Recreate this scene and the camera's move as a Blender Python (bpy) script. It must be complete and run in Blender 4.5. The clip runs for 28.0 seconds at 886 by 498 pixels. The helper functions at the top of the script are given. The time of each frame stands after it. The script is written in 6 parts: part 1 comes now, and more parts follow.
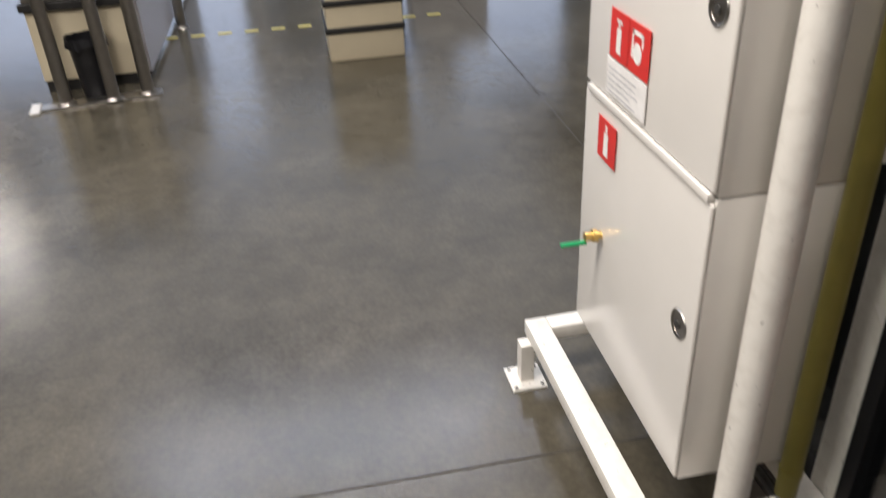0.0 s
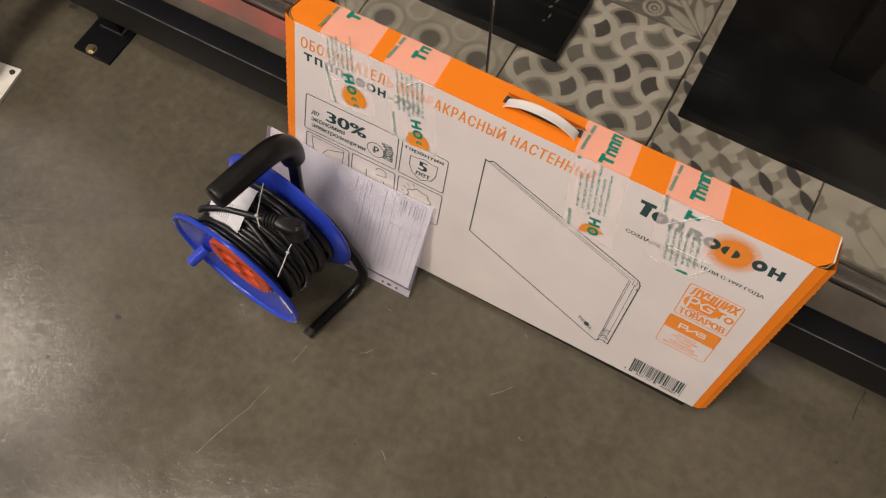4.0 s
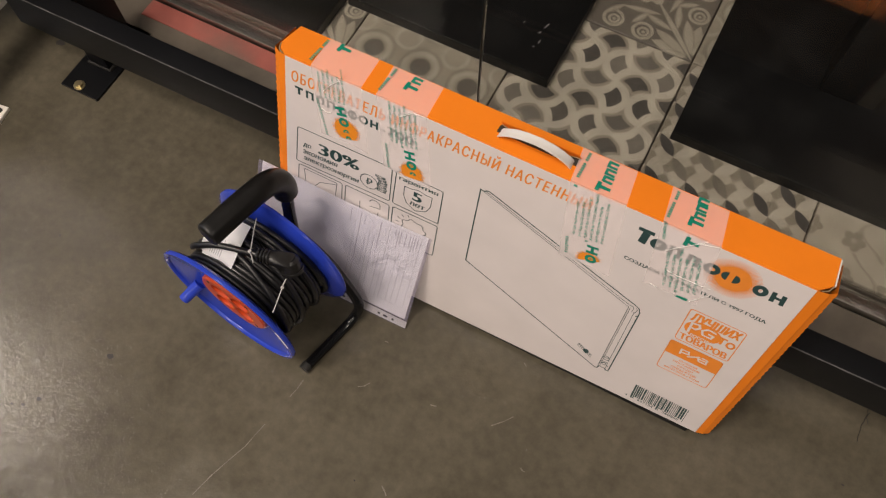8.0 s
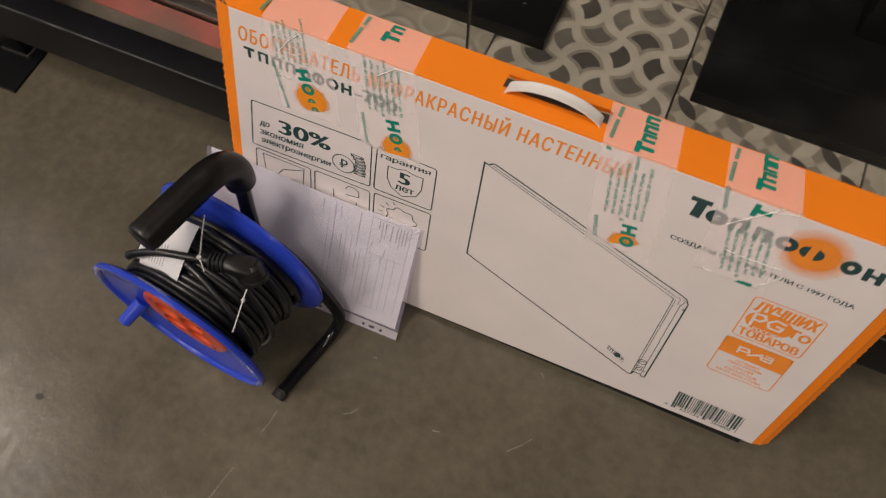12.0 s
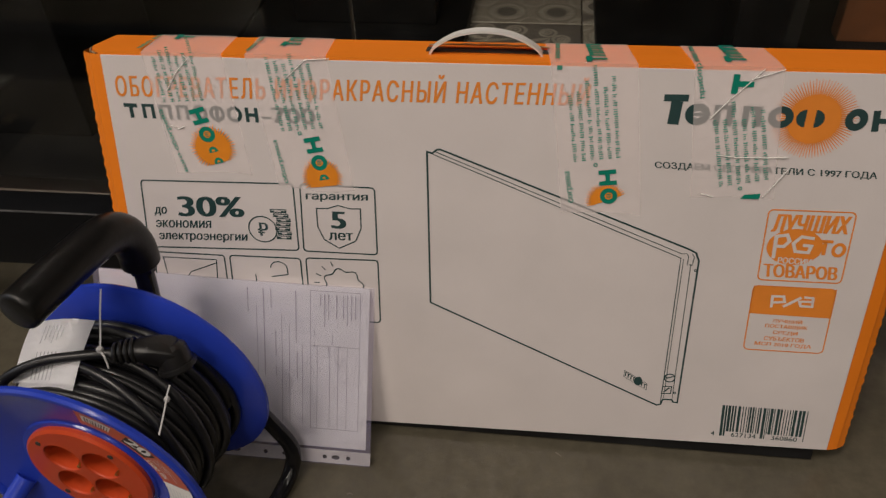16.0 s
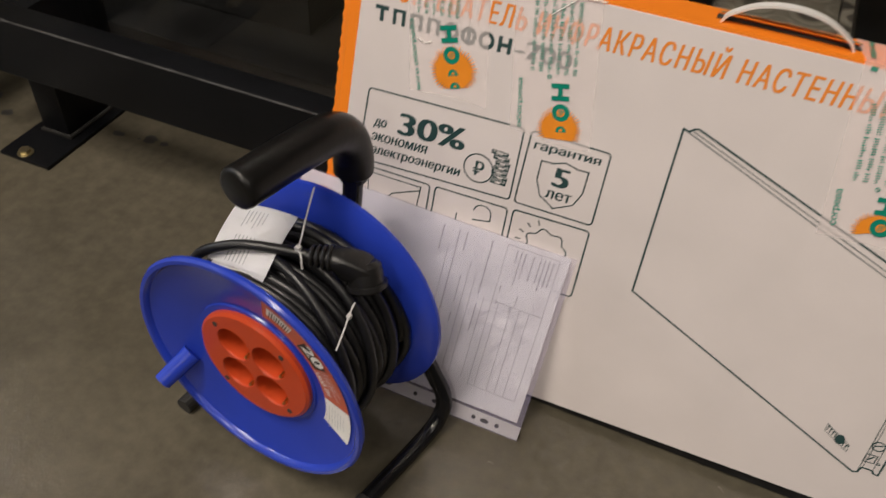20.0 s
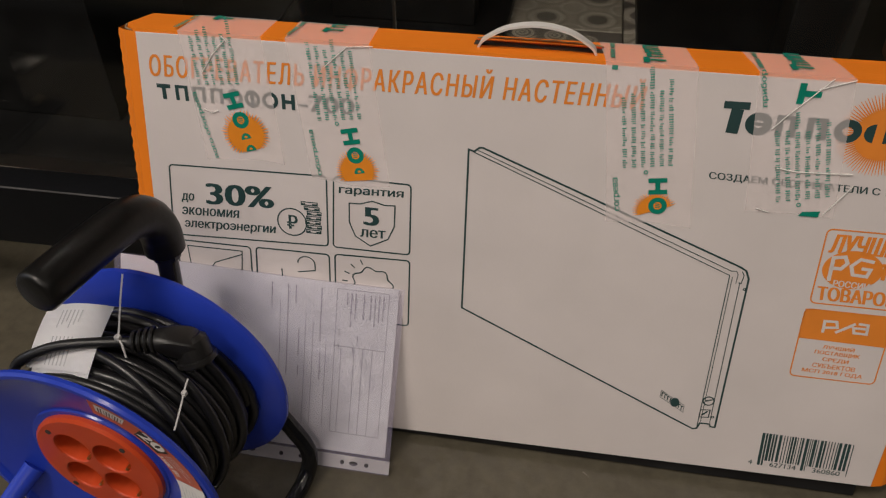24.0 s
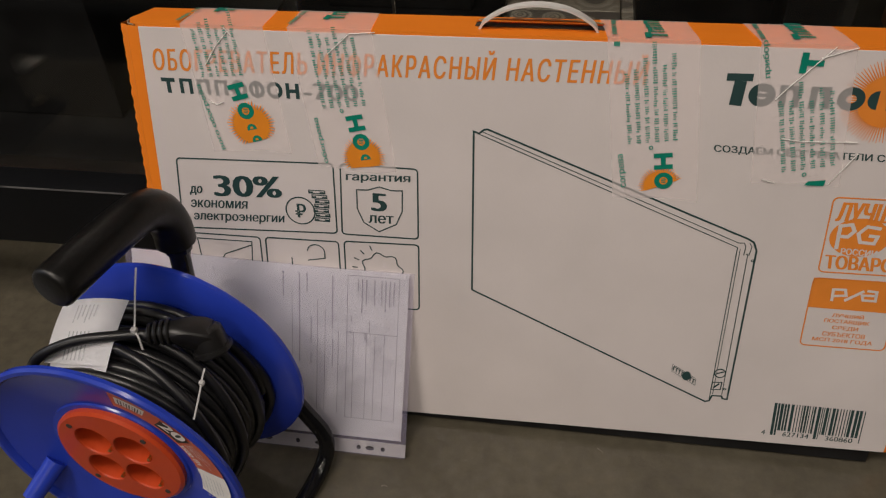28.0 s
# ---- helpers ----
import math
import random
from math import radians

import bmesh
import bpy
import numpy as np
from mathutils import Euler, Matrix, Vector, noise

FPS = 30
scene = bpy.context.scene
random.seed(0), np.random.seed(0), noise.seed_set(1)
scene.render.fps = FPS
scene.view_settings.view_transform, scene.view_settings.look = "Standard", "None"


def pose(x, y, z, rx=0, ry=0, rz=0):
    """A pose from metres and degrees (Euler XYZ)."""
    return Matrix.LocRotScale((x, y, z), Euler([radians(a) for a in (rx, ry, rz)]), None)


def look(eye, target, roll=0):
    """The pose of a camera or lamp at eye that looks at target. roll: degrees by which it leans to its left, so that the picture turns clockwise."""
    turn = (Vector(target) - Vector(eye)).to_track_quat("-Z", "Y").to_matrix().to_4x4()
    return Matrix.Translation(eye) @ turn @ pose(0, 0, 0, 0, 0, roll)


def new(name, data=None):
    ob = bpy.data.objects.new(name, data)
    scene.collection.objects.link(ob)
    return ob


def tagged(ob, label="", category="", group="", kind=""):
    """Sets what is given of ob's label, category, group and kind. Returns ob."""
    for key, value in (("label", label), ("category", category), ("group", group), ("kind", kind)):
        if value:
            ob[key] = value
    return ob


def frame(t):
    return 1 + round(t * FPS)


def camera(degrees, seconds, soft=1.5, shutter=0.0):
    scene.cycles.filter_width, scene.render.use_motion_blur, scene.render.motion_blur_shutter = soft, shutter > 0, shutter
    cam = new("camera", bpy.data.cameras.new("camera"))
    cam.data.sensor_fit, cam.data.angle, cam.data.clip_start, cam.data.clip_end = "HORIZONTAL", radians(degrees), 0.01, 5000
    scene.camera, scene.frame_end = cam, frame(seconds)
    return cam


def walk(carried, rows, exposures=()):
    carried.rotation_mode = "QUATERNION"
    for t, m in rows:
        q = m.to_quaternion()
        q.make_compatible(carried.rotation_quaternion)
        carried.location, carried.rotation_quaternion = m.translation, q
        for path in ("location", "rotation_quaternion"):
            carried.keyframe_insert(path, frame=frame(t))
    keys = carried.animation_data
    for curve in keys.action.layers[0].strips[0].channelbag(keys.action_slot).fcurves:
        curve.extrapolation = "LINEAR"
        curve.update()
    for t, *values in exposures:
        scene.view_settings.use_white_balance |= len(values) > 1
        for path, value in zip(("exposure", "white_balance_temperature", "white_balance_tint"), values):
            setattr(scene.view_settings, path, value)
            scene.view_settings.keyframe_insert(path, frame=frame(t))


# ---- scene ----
cam = camera(57.93, 28.0, soft=1.2, shutter=0.4)
PATH = [
    (0, (0.3136, -0.6540, 1.6254), (-1.0431, -0.4366, 0.8056), -3.12),
    (0.5, (0.3338, -0.6355, 1.5834), (-0.8698, -0.3512, 0.5682), -4.35),
    (1, (0.3689, -0.6101, 1.5402), (-0.6398, -0.2388, 0.3550), -6.29),
    (1.5, (0.4332, -0.5313, 1.4327), (-0.4427, -0.1316, 0.1549), -8.70),
    (2, (0.4657, -0.5067, 1.4125), (-0.2300, -0.0609, 0.0424), -9.16),
    (2.5, (0.4924, -0.4993, 1.3987), (-0.0385, 0.0011, -0.0252), -6.28),
    (3, (0.5303, -0.4837, 1.3880), (0.1453, 0.0561, -0.0681), -1.96),
    (3.5, (0.5360, -0.4653, 1.3780), (0.2319, 0.0783, -0.0957), 1.35),
    (5.5, (0.5288, -0.4482, 1.3732), (0.2119, 0.1113, -0.0919), -1.13),
    (6, (0.5233, -0.4473, 1.3742), (0.2073, 0.1184, -0.0888), -0.40),
    (6.5, (0.5241, -0.4428, 1.3737), (0.2075, 0.1296, -0.0865), -0.68),
    (7, (0.5243, -0.4435, 1.3700), (0.2129, 0.1375, -0.0879), -0.16),
    (7.5, (0.5219, -0.4418, 1.3691), (0.2163, 0.1429, -0.0886), 0.19),
    (8, (0.5203, -0.4424, 1.3692), (0.2153, 0.1475, -0.0865), 0.40),
    (8.5, (0.5186, -0.4407, 1.3712), (0.2181, 0.1504, -0.0849), 0.92),
    (9, (0.5203, -0.4447, 1.3727), (0.2230, 0.1525, -0.0815), 1.64),
    (9.5, (0.5198, -0.4445, 1.3712), (0.2238, 0.1531, -0.0832), 1.81),
    (10, (0.5062, -0.4443, 1.3619), (0.2151, 0.1526, -0.0938), 1.81),
    (10.5, (0.4999, -0.4531, 1.3642), (0.2141, 0.1473, -0.0911), 2.18),
    (11, (0.4983, -0.4498, 1.3591), (0.2147, 0.1516, -0.0962), 1.81),
    (11.5, (0.4794, -0.4051, 1.2850), (0.2025, 0.1896, -0.1743), 1.65),
    (12, (0.4558, -0.3801, 1.1518), (0.1950, 0.2367, -0.3013), 1.11),
    (12.5, (0.3991, -0.4443, 1.0631), (0.2985, 0.3540, -0.3198), 2.78),
    (13, (0.3987, -0.4799, 0.9629), (0.2708, 0.5220, -0.2780), 2.45),
    (13.5, (0.4084, -0.5246, 0.8589), (0.2837, 0.6146, -0.2577), 0.20),
    (15.5, (0.4291, -0.5746, 0.8238), (0.2475, 0.6099, -0.2364), -4.21),
    (16, (0.4269, -0.5762, 0.8201), (0.2419, 0.6048, -0.2434), -2.75),
    (16.5, (0.3881, -0.5665, 0.7842), (0.1329, 0.5706, -0.3120), 0.83),
    (17, (0.3333, -0.5464, 0.7523), (-0.0976, 0.4783, -0.3985), -0.39),
    (17.5, (0.3173, -0.5469, 0.7431), (-0.1319, 0.4643, -0.4126), 1.48),
    (18, (0.3165, -0.5535, 0.7444), (-0.1296, 0.4659, -0.4053), 3.74),
    (18.5, (0.3171, -0.5544, 0.7444), (-0.1293, 0.4674, -0.4031), 3.80),
    (19, (0.3215, -0.5550, 0.7439), (-0.1221, 0.4771, -0.3955), 3.62),
    (19.5, (0.3220, -0.5544, 0.7444), (-0.1194, 0.4794, -0.3943), 3.56),
    (20, (0.3379, -0.5567, 0.7718), (-0.0808, 0.5150, -0.3400), 3.71),
    (20.5, (0.3677, -0.5594, 0.8008), (0.0051, 0.5784, -0.2641), 2.88),
    (21, (0.3797, -0.5623, 0.7973), (0.0915, 0.6131, -0.2493), 2.88),
    (21.5, (0.3925, -0.5531, 0.7997), (0.1258, 0.6201, -0.2550), 1.93),
    (23.5, (0.4062, -0.5516, 0.7965), (0.1776, 0.6267, -0.2615), -0.30),
    (24, (0.4035, -0.5554, 0.7918), (0.1851, 0.6312, -0.2590), -0.67),
    (24.5, (0.3976, -0.5570, 0.7954), (0.1883, 0.6281, -0.2590), -0.97),
    (25, (0.3995, -0.5620, 0.7911), (0.1913, 0.6264, -0.2598), -1.49),
    (25.5, (0.3990, -0.5697, 0.7858), (0.1940, 0.6272, -0.2561), -1.64),
    (26, (0.4028, -0.5626, 0.7952), (0.1935, 0.6137, -0.2691), -2.15),
    (26.5, (0.4065, -0.5545, 0.7960), (0.1852, 0.6072, -0.2817), -2.76),
    (27, (0.4037, -0.5542, 0.7932), (0.1807, 0.6089, -0.2826), -2.92),
    (27.5, (0.4008, -0.5634, 0.7864), (0.1791, 0.6124, -0.2758), -2.74),
    (28, (0.3992, -0.5638, 0.7915), (0.1766, 0.6064, -0.2767), -2.99),
]
EXPOSURES = [(0, 0.22, 5950, 11), (1.5, 0.18, 6150, 12), (3, -0.03, 6450, 13), (8, -0.14, 6550, 13), (11, -0.14, 6550, 13), (13, -0.62, 6480, 14), (15.5, -0.76, 6420, 12), (17, -0.4, 6450, 10), (18, -0.12, 6400, 10), (19.5, -0.12, 6400, 10), (20, -0.22, 6400, 10), (21, -0.58, 6350, 11), (23.5, -0.66, 6350, 11), (28, -0.68, 6350, 11)]
walk(cam, [(t, look(eye, target, roll)) for t, eye, target, roll in PATH], EXPOSURES)

from mathutils import geometry

# ---- light ----
world = bpy.data.worlds.new("hall")
scene.world = world
world.use_nodes = True
world.node_tree.nodes["Background"].inputs[0].default_value = (0.9, 0.85, 0.8, 1)
world.node_tree.nodes["Background"].inputs[1].default_value = 0.02
LAMP_H = 5.4
LAMP_W = 195


# ---- materials ----
def mat(name, color, rough=0.5, metal=0.0, var=0.06, scale=40.0, bump=0.05, bump_scale=200.0, spec=0.5, dirt=0.0, dirt_scale=4.0, dirt_color=None, coat=0.0, chips=0.0):
    m = bpy.data.materials.new(name)
    m.use_nodes = True
    nt = m.node_tree
    b = nt.nodes["Principled BSDF"]
    b.inputs["Roughness"].default_value = rough
    b.inputs["Metallic"].default_value = metal
    b.inputs["Specular IOR Level"].default_value = spec
    b.inputs["Coat Weight"].default_value = coat
    tc = nt.nodes.new("ShaderNodeTexCoord")

    def noise_node(s, detail=6.0):
        n = nt.nodes.new("ShaderNodeTexNoise")
        n.inputs["Scale"].default_value = s
        n.inputs["Detail"].default_value = detail
        nt.links.new(tc.outputs["Object"], n.inputs["Vector"])
        return n
    n1 = noise_node(scale)
    ramp = nt.nodes.new("ShaderNodeMapRange")
    ramp.inputs["From Min"].default_value, ramp.inputs["From Max"].default_value = 0.3, 0.7
    ramp.inputs["To Min"].default_value, ramp.inputs["To Max"].default_value = 1 - var, 1 + var
    nt.links.new(n1.outputs["Fac"], ramp.inputs["Value"])
    mul = nt.nodes.new("ShaderNodeVectorMath")
    mul.operation = "SCALE"
    mul.inputs[0].default_value = color[:3]
    nt.links.new(ramp.outputs[0], mul.inputs["Scale"])
    out = mul.outputs[0]
    if dirt > 0:
        n3 = noise_node(dirt_scale, 8.0)
        r3 = nt.nodes.new("ShaderNodeMapRange")
        r3.inputs["From Min"].default_value, r3.inputs["From Max"].default_value = 0.48, 0.72
        r3.inputs["To Max"].default_value = dirt
        nt.links.new(n3.outputs["Fac"], r3.inputs["Value"])
        mix = nt.nodes.new("ShaderNodeMix")
        mix.data_type = "RGBA"
        nt.links.new(r3.outputs[0], mix.inputs["Factor"])
        nt.links.new(out, mix.inputs[6])
        mix.inputs[7].default_value = (*(dirt_color or (0.1, 0.09, 0.08)), 1)
        out = mix.outputs[2]
    if chips > 0:
        n4 = noise_node(48.0, 6.0)
        r4 = nt.nodes.new("ShaderNodeMapRange")
        r4.inputs["From Min"].default_value, r4.inputs["From Max"].default_value = 0.69, 0.71
        r4.inputs["To Max"].default_value = chips
        nt.links.new(n4.outputs["Fac"], r4.inputs["Value"])
        mix = nt.nodes.new("ShaderNodeMix")
        mix.data_type = "RGBA"
        nt.links.new(r4.outputs[0], mix.inputs["Factor"])
        nt.links.new(out, mix.inputs[6])
        mix.inputs[7].default_value = (0.12, 0.1, 0.08, 1)
        out = mix.outputs[2]
    nt.links.new(out, b.inputs["Base Color"])
    if bump > 0:
        n2 = noise_node(bump_scale, 4.0)
        bp = nt.nodes.new("ShaderNodeBump")
        bp.inputs["Strength"].default_value = bump
        bp.inputs["Distance"].default_value = 0.002
        nt.links.new(n2.outputs["Fac"], bp.inputs["Height"])
        nt.links.new(bp.outputs[0], b.inputs["Normal"])
    return m


def film_mat(name, color, share, rough=0.15, spec=0.5, relief=0.3):
    """A thin see-through plastic film."""
    m = bpy.data.materials.new(name)
    m.use_nodes = True
    nt = m.node_tree
    b = nt.nodes["Principled BSDF"]
    b.inputs["Base Color"].default_value = (*color, 1)
    b.inputs["Roughness"].default_value = rough
    b.inputs["Specular IOR Level"].default_value = spec
    tr = nt.nodes.new("ShaderNodeBsdfTransparent")
    mx = nt.nodes.new("ShaderNodeMixShader")
    tc = nt.nodes.new("ShaderNodeTexCoord")
    n = nt.nodes.new("ShaderNodeTexNoise")
    n.inputs["Scale"].default_value = 60
    nt.links.new(tc.outputs["Object"], n.inputs["Vector"])
    bp = nt.nodes.new("ShaderNodeBump")
    bp.inputs["Strength"].default_value, bp.inputs["Distance"].default_value = relief, 0.002
    nt.links.new(n.outputs["Fac"], bp.inputs["Height"])
    nt.links.new(bp.outputs[0], b.inputs["Normal"])
    mx.inputs[0].default_value = share
    nt.links.new(tr.outputs[0], mx.inputs[1])
    nt.links.new(b.outputs[0], mx.inputs[2])
    nt.links.new(mx.outputs[0], nt.nodes["Material Output"].inputs["Surface"])
    return m


def glow_mat(name, color, strength):
    m = bpy.data.materials.new(name)
    m.use_nodes = True
    b = m.node_tree.nodes["Principled BSDF"]
    b.inputs["Base Color"].default_value = (*color, 1)
    b.inputs["Emission Color"].default_value = (*color, 1)
    b.inputs["Emission Strength"].default_value = strength
    return m


def floor_mat():
    m = bpy.data.materials.new("polished_concrete")
    m.use_nodes = True
    nt = m.node_tree
    b = nt.nodes["Principled BSDF"]
    tc = nt.nodes.new("ShaderNodeTexCoord")

    def nz(s, d=8.0, rough=0.55):
        n = nt.nodes.new("ShaderNodeTexNoise")
        n.inputs["Scale"].default_value, n.inputs["Detail"].default_value, n.inputs["Roughness"].default_value = s, d, rough
        nt.links.new(tc.outputs["Object"], n.inputs["Vector"])
        return n

    def rng(src, a, c, lo, hi):
        r = nt.nodes.new("ShaderNodeMapRange")
        r.inputs["From Min"].default_value, r.inputs["From Max"].default_value = a, c
        r.inputs["To Min"].default_value, r.inputs["To Max"].default_value = lo, hi
        nt.links.new(src, r.inputs["Value"])
        return r.outputs[0]
    cloud, grain, spots = nz(1.7), nz(55.0, 4.0), nz(9.0, 10.0, 0.7)
    ramp = nt.nodes.new("ShaderNodeValToRGB")
    ramp.color_ramp.elements[0].position, ramp.color_ramp.elements[0].color = 0.3, FLOOR_DARK
    ramp.color_ramp.elements[1].position, ramp.color_ramp.elements[1].color = 0.7, FLOOR_LIGHT
    nt.links.new(cloud.outputs["Fac"], ramp.inputs[0])
    k = nt.nodes.new("ShaderNodeMath")
    k.operation = "MULTIPLY"
    nt.links.new(rng(grain.outputs["Fac"], 0.3, 0.7, 0.88, 1.12), k.inputs[0])
    nt.links.new(rng(spots.outputs["Fac"], 0.35, 0.7, 0.84, 1.15), k.inputs[1])
    mul = nt.nodes.new("ShaderNodeVectorMath")
    mul.operation = "SCALE"
    nt.links.new(ramp.outputs[0], mul.inputs[0])
    nt.links.new(k.outputs[0], mul.inputs["Scale"])
    # scattered small pale and dark specks
    v = nt.nodes.new("ShaderNodeTexVoronoi")
    v.inputs["Scale"].default_value = 14
    nt.links.new(tc.outputs["Object"], v.inputs["Vector"])
    sp = rng(v.outputs["Distance"], 0.02, 0.06, 1.0, 0.0)
    gate = rng(spots.outputs["Fac"], 0.66, 0.72, 0.0, 0.15)
    g = nt.nodes.new("ShaderNodeMath")
    g.operation = "MULTIPLY"
    nt.links.new(sp, g.inputs[0])
    nt.links.new(gate, g.inputs[1])
    mx = nt.nodes.new("ShaderNodeMix")
    mx.data_type = "RGBA"
    nt.links.new(g.outputs[0], mx.inputs["Factor"])
    nt.links.new(mul.outputs[0], mx.inputs[6])
    mx.inputs[7].default_value = (0.3, 0.27, 0.23, 1)
    nt.links.new(mx.outputs[2], b.inputs["Base Color"])
    nt.links.new(rng(spots.outputs["Fac"], 0.3, 0.75, FLOOR_ROUGH - 0.05, FLOOR_ROUGH + 0.1), b.inputs["Roughness"])
    fleck = nz(75.0, 5.0, 0.7)
    nt.links.new(rng(fleck.outputs["Fac"], 0.38, 0.6, 0.2, 0.64), b.inputs["Specular IOR Level"])
    bp = nt.nodes.new("ShaderNodeBump")
    bp.inputs["Strength"].default_value, bp.inputs["Distance"].default_value = 0.2, 0.0028
    bn = nz(60.0, 7.0, 0.7)
    nt.links.new(bn.outputs["Fac"], bp.inputs["Height"])
    nt.links.new(bp.outputs[0], b.inputs["Normal"])
    return m


FLOOR_DARK, FLOOR_LIGHT, FLOOR_ROUGH = (0.06, 0.053, 0.038, 1), (0.106, 0.0925, 0.066, 1), 0.14
M_FLOOR = floor_mat()
M_CARD = mat("white_cardboard", (0.69, 0.63, 0.618), 0.48, var=0.045, scale=9, bump=0.07, bump_scale=300, dirt=0.14, dirt_scale=11, dirt_color=(0.55, 0.52, 0.5))
M_ORANGE = mat("orange_cardboard", (0.86, 0.22, 0.008), 0.5, var=0.04, scale=12, bump=0.08, bump_scale=300)
M_KRAFT = mat("brown_cardboard_edge", (0.33, 0.22, 0.12), 0.9, var=0.2, scale=90, bump=0.3, bump_scale=400)
# brown cardboard darkened for the shade inside the handle slot
M_SLOTSHADE = mat("shaded_slot_cardboard", (0.07, 0.035, 0.014), 0.9, var=0.4, scale=120, bump=0.3, bump_scale=400)
M_OPRINT = mat("orange_print", (0.8, 0.25, 0.03), 0.5, var=0.05, bump=0)
M_GPRINT = mat("dark_green_print", (0.02, 0.055, 0.055), 0.5, var=0.1, bump=0)
M_TGREEN = mat("tape_green_print", (0.0, 0.22, 0.15), 0.4, var=0.08, bump=0)
M_TORANGE = mat("tape_orange_print", (0.82, 0.27, 0.02), 0.4, var=0.05, bump=0)
M_TAPE = film_mat("packing_tape", (0.63, 0.575, 0.564), 0.5, 0.46, 0.5, 0.05)
M_TFINE = mat("tape_fine_green_print", (0.05, 0.27, 0.2), 0.4, var=0.08, bump=0)
M_STRAP = mat("white_plastic_strap", (0.74, 0.72, 0.69), 0.35, var=0.03, bump=0.02)
M_TIE = mat("clear_nylon", (0.5, 0.49, 0.48), 0.3, var=0.05, bump=0.02)
M_BLUE = mat("blue_plastic", (0.02, 0.047, 0.41), 0.21, var=0.05, scale=20, bump=0.05, bump_scale=120)
M_RED = mat("orange_red_plastic", (0.5, 0.055, 0.012), 0.34, var=0.05, scale=25, bump=0.03)
M_CABLE = mat("black_rubber_cable", (0.008, 0.008, 0.009), 0.34, spec=0.5, var=0.2, scale=60, bump=0.05)
M_PLUG = mat("matte_black_rubber", (0.0085, 0.008, 0.008), 0.4, spec=0.45, var=0.15, scale=60, bump=0.08)
M_BLACKTUBE = mat("black_painted_tube", (0.007, 0.007, 0.008), 0.15, var=0.2, scale=30, bump=0.06, bump_scale=90)
M_GRIP = mat("black_foam_grip", (0.006, 0.0057, 0.0055), 0.33, spec=0.35, var=0.3, scale=50, bump=0.1, bump_scale=150)
M_BEAM = mat("black_powder_coat", (0.0042, 0.0045, 0.0056), 0.4, spec=0.2, var=0.2, scale=12, bump=0.1, bump_scale=700, dirt=0.04, dirt_scale=5, dirt_color=(0.05, 0.048, 0.045))
M_PAPER = mat("white_paper", (0.9, 0.89, 0.91), 0.5, var=0.03, scale=9, bump=0.05, bump_scale=40)
M_INK = mat("grey_ink", (0.2, 0.195, 0.22), 0.7, var=0.1, bump=0)
M_SLEEVE = film_mat("clear_sleeve", (0.5, 0.45, 0.66), 0.24, 0.1, 0.5, 0.4)
M_HOLE = mat("dark_hole", (0.03, 0.028, 0.025), 0.8, bump=0)
M_WHITEPAINT = mat("white_painted_steel", (0.75, 0.72, 0.66), 0.38, var=0.03, scale=10, bump=0.06, bump_scale=60, dirt=0.35, dirt_scale=30, dirt_color=(0.5, 0.46, 0.4), chips=0.7)
M_CABINET = mat("off_white_enamel", (0.7, 0.67, 0.62), 0.2, var=0.025, scale=5, bump=0.03, bump_scale=80)
M_OLIVE = mat("olive_yellow_rubber", (0.2, 0.17, 0.035), 0.5, var=0.15, scale=10, bump=0.05)
M_BOLT = mat("zinc_yellow_bolt", (0.55, 0.48, 0.3), 0.35, metal=1.0, var=0.1, bump=0.05)
M_STEEL = mat("brushed_steel", (0.42, 0.4, 0.37), 0.32, metal=1.0, var=0.08, scale=30, bump=0.03)
M_BRASS = mat("brass", (0.65, 0.45, 0.15), 0.3, metal=1.0, bump=0.02)
M_GREEN = mat("green_lever", (0.0, 0.28, 0.08), 0.4, bump=0)
M_SIGNRED = mat("red_sign", (0.6, 0.03, 0.025), 0.4, bump=0)
M_WHITE = mat("white_sign", (0.8, 0.78, 0.75), 0.45, bump=0)
M_TEXTPALE = mat("pale_grey_print", (0.5, 0.5, 0.52), 0.6, bump=0)
M_SILL = mat("worn_sill_concrete", (0.12, 0.101, 0.08), 0.45, var=0.2, scale=18, bump=0.2, bump_scale=60, dirt=0.6, dirt_scale=12, dirt_color=(0.07, 0.06, 0.05))
M_REDTAPE = mat("worn_red_floor_tape", (0.34, 0.1, 0.08), 0.45, var=0.2, scale=14, bump=0.1, dirt=1.0, dirt_scale=6.5, dirt_color=(0.14, 0.115, 0.095))
M_PLINTH = mat("black_matte_plinth", (0.0105, 0.0102, 0.0106), 0.42, spec=0.22, var=0.15, scale=6, bump=0.05, dirt=0.25, dirt_scale=10, dirt_color=(0.05, 0.05, 0.05))
M_DARK = mat("dark_back_wall", (0.005, 0.005, 0.006), 0.6, var=0.1, bump=0)
M_SCUFF = mat("pale_scuff", (0.45, 0.44, 0.42), 0.6, bump=0)
M_JOINT = mat("saw_cut_joint", (0.038, 0.032, 0.025), 0.7, var=0.4, scale=30, bump=0.2)
# lighter grey, painted as the highlight on the rail's edge
M_EDGEGLINT = mat("painted_edge_glint", (0.075, 0.073, 0.073), 0.4, var=0.6, scale=25, bump=0.1)
M_CHIP = mat("dark_floor_chip", (0.016, 0.014, 0.011), 0.7, bump=0.1)
M_SCRATCH = mat("pale_floor_scratch", (0.115, 0.1, 0.076), 0.5, var=0.4, scale=60, bump=0)
M_WOOD = mat("brown_wood", (0.25, 0.09, 0.035), 0.4, var=0.25, scale=14, bump=0.05)
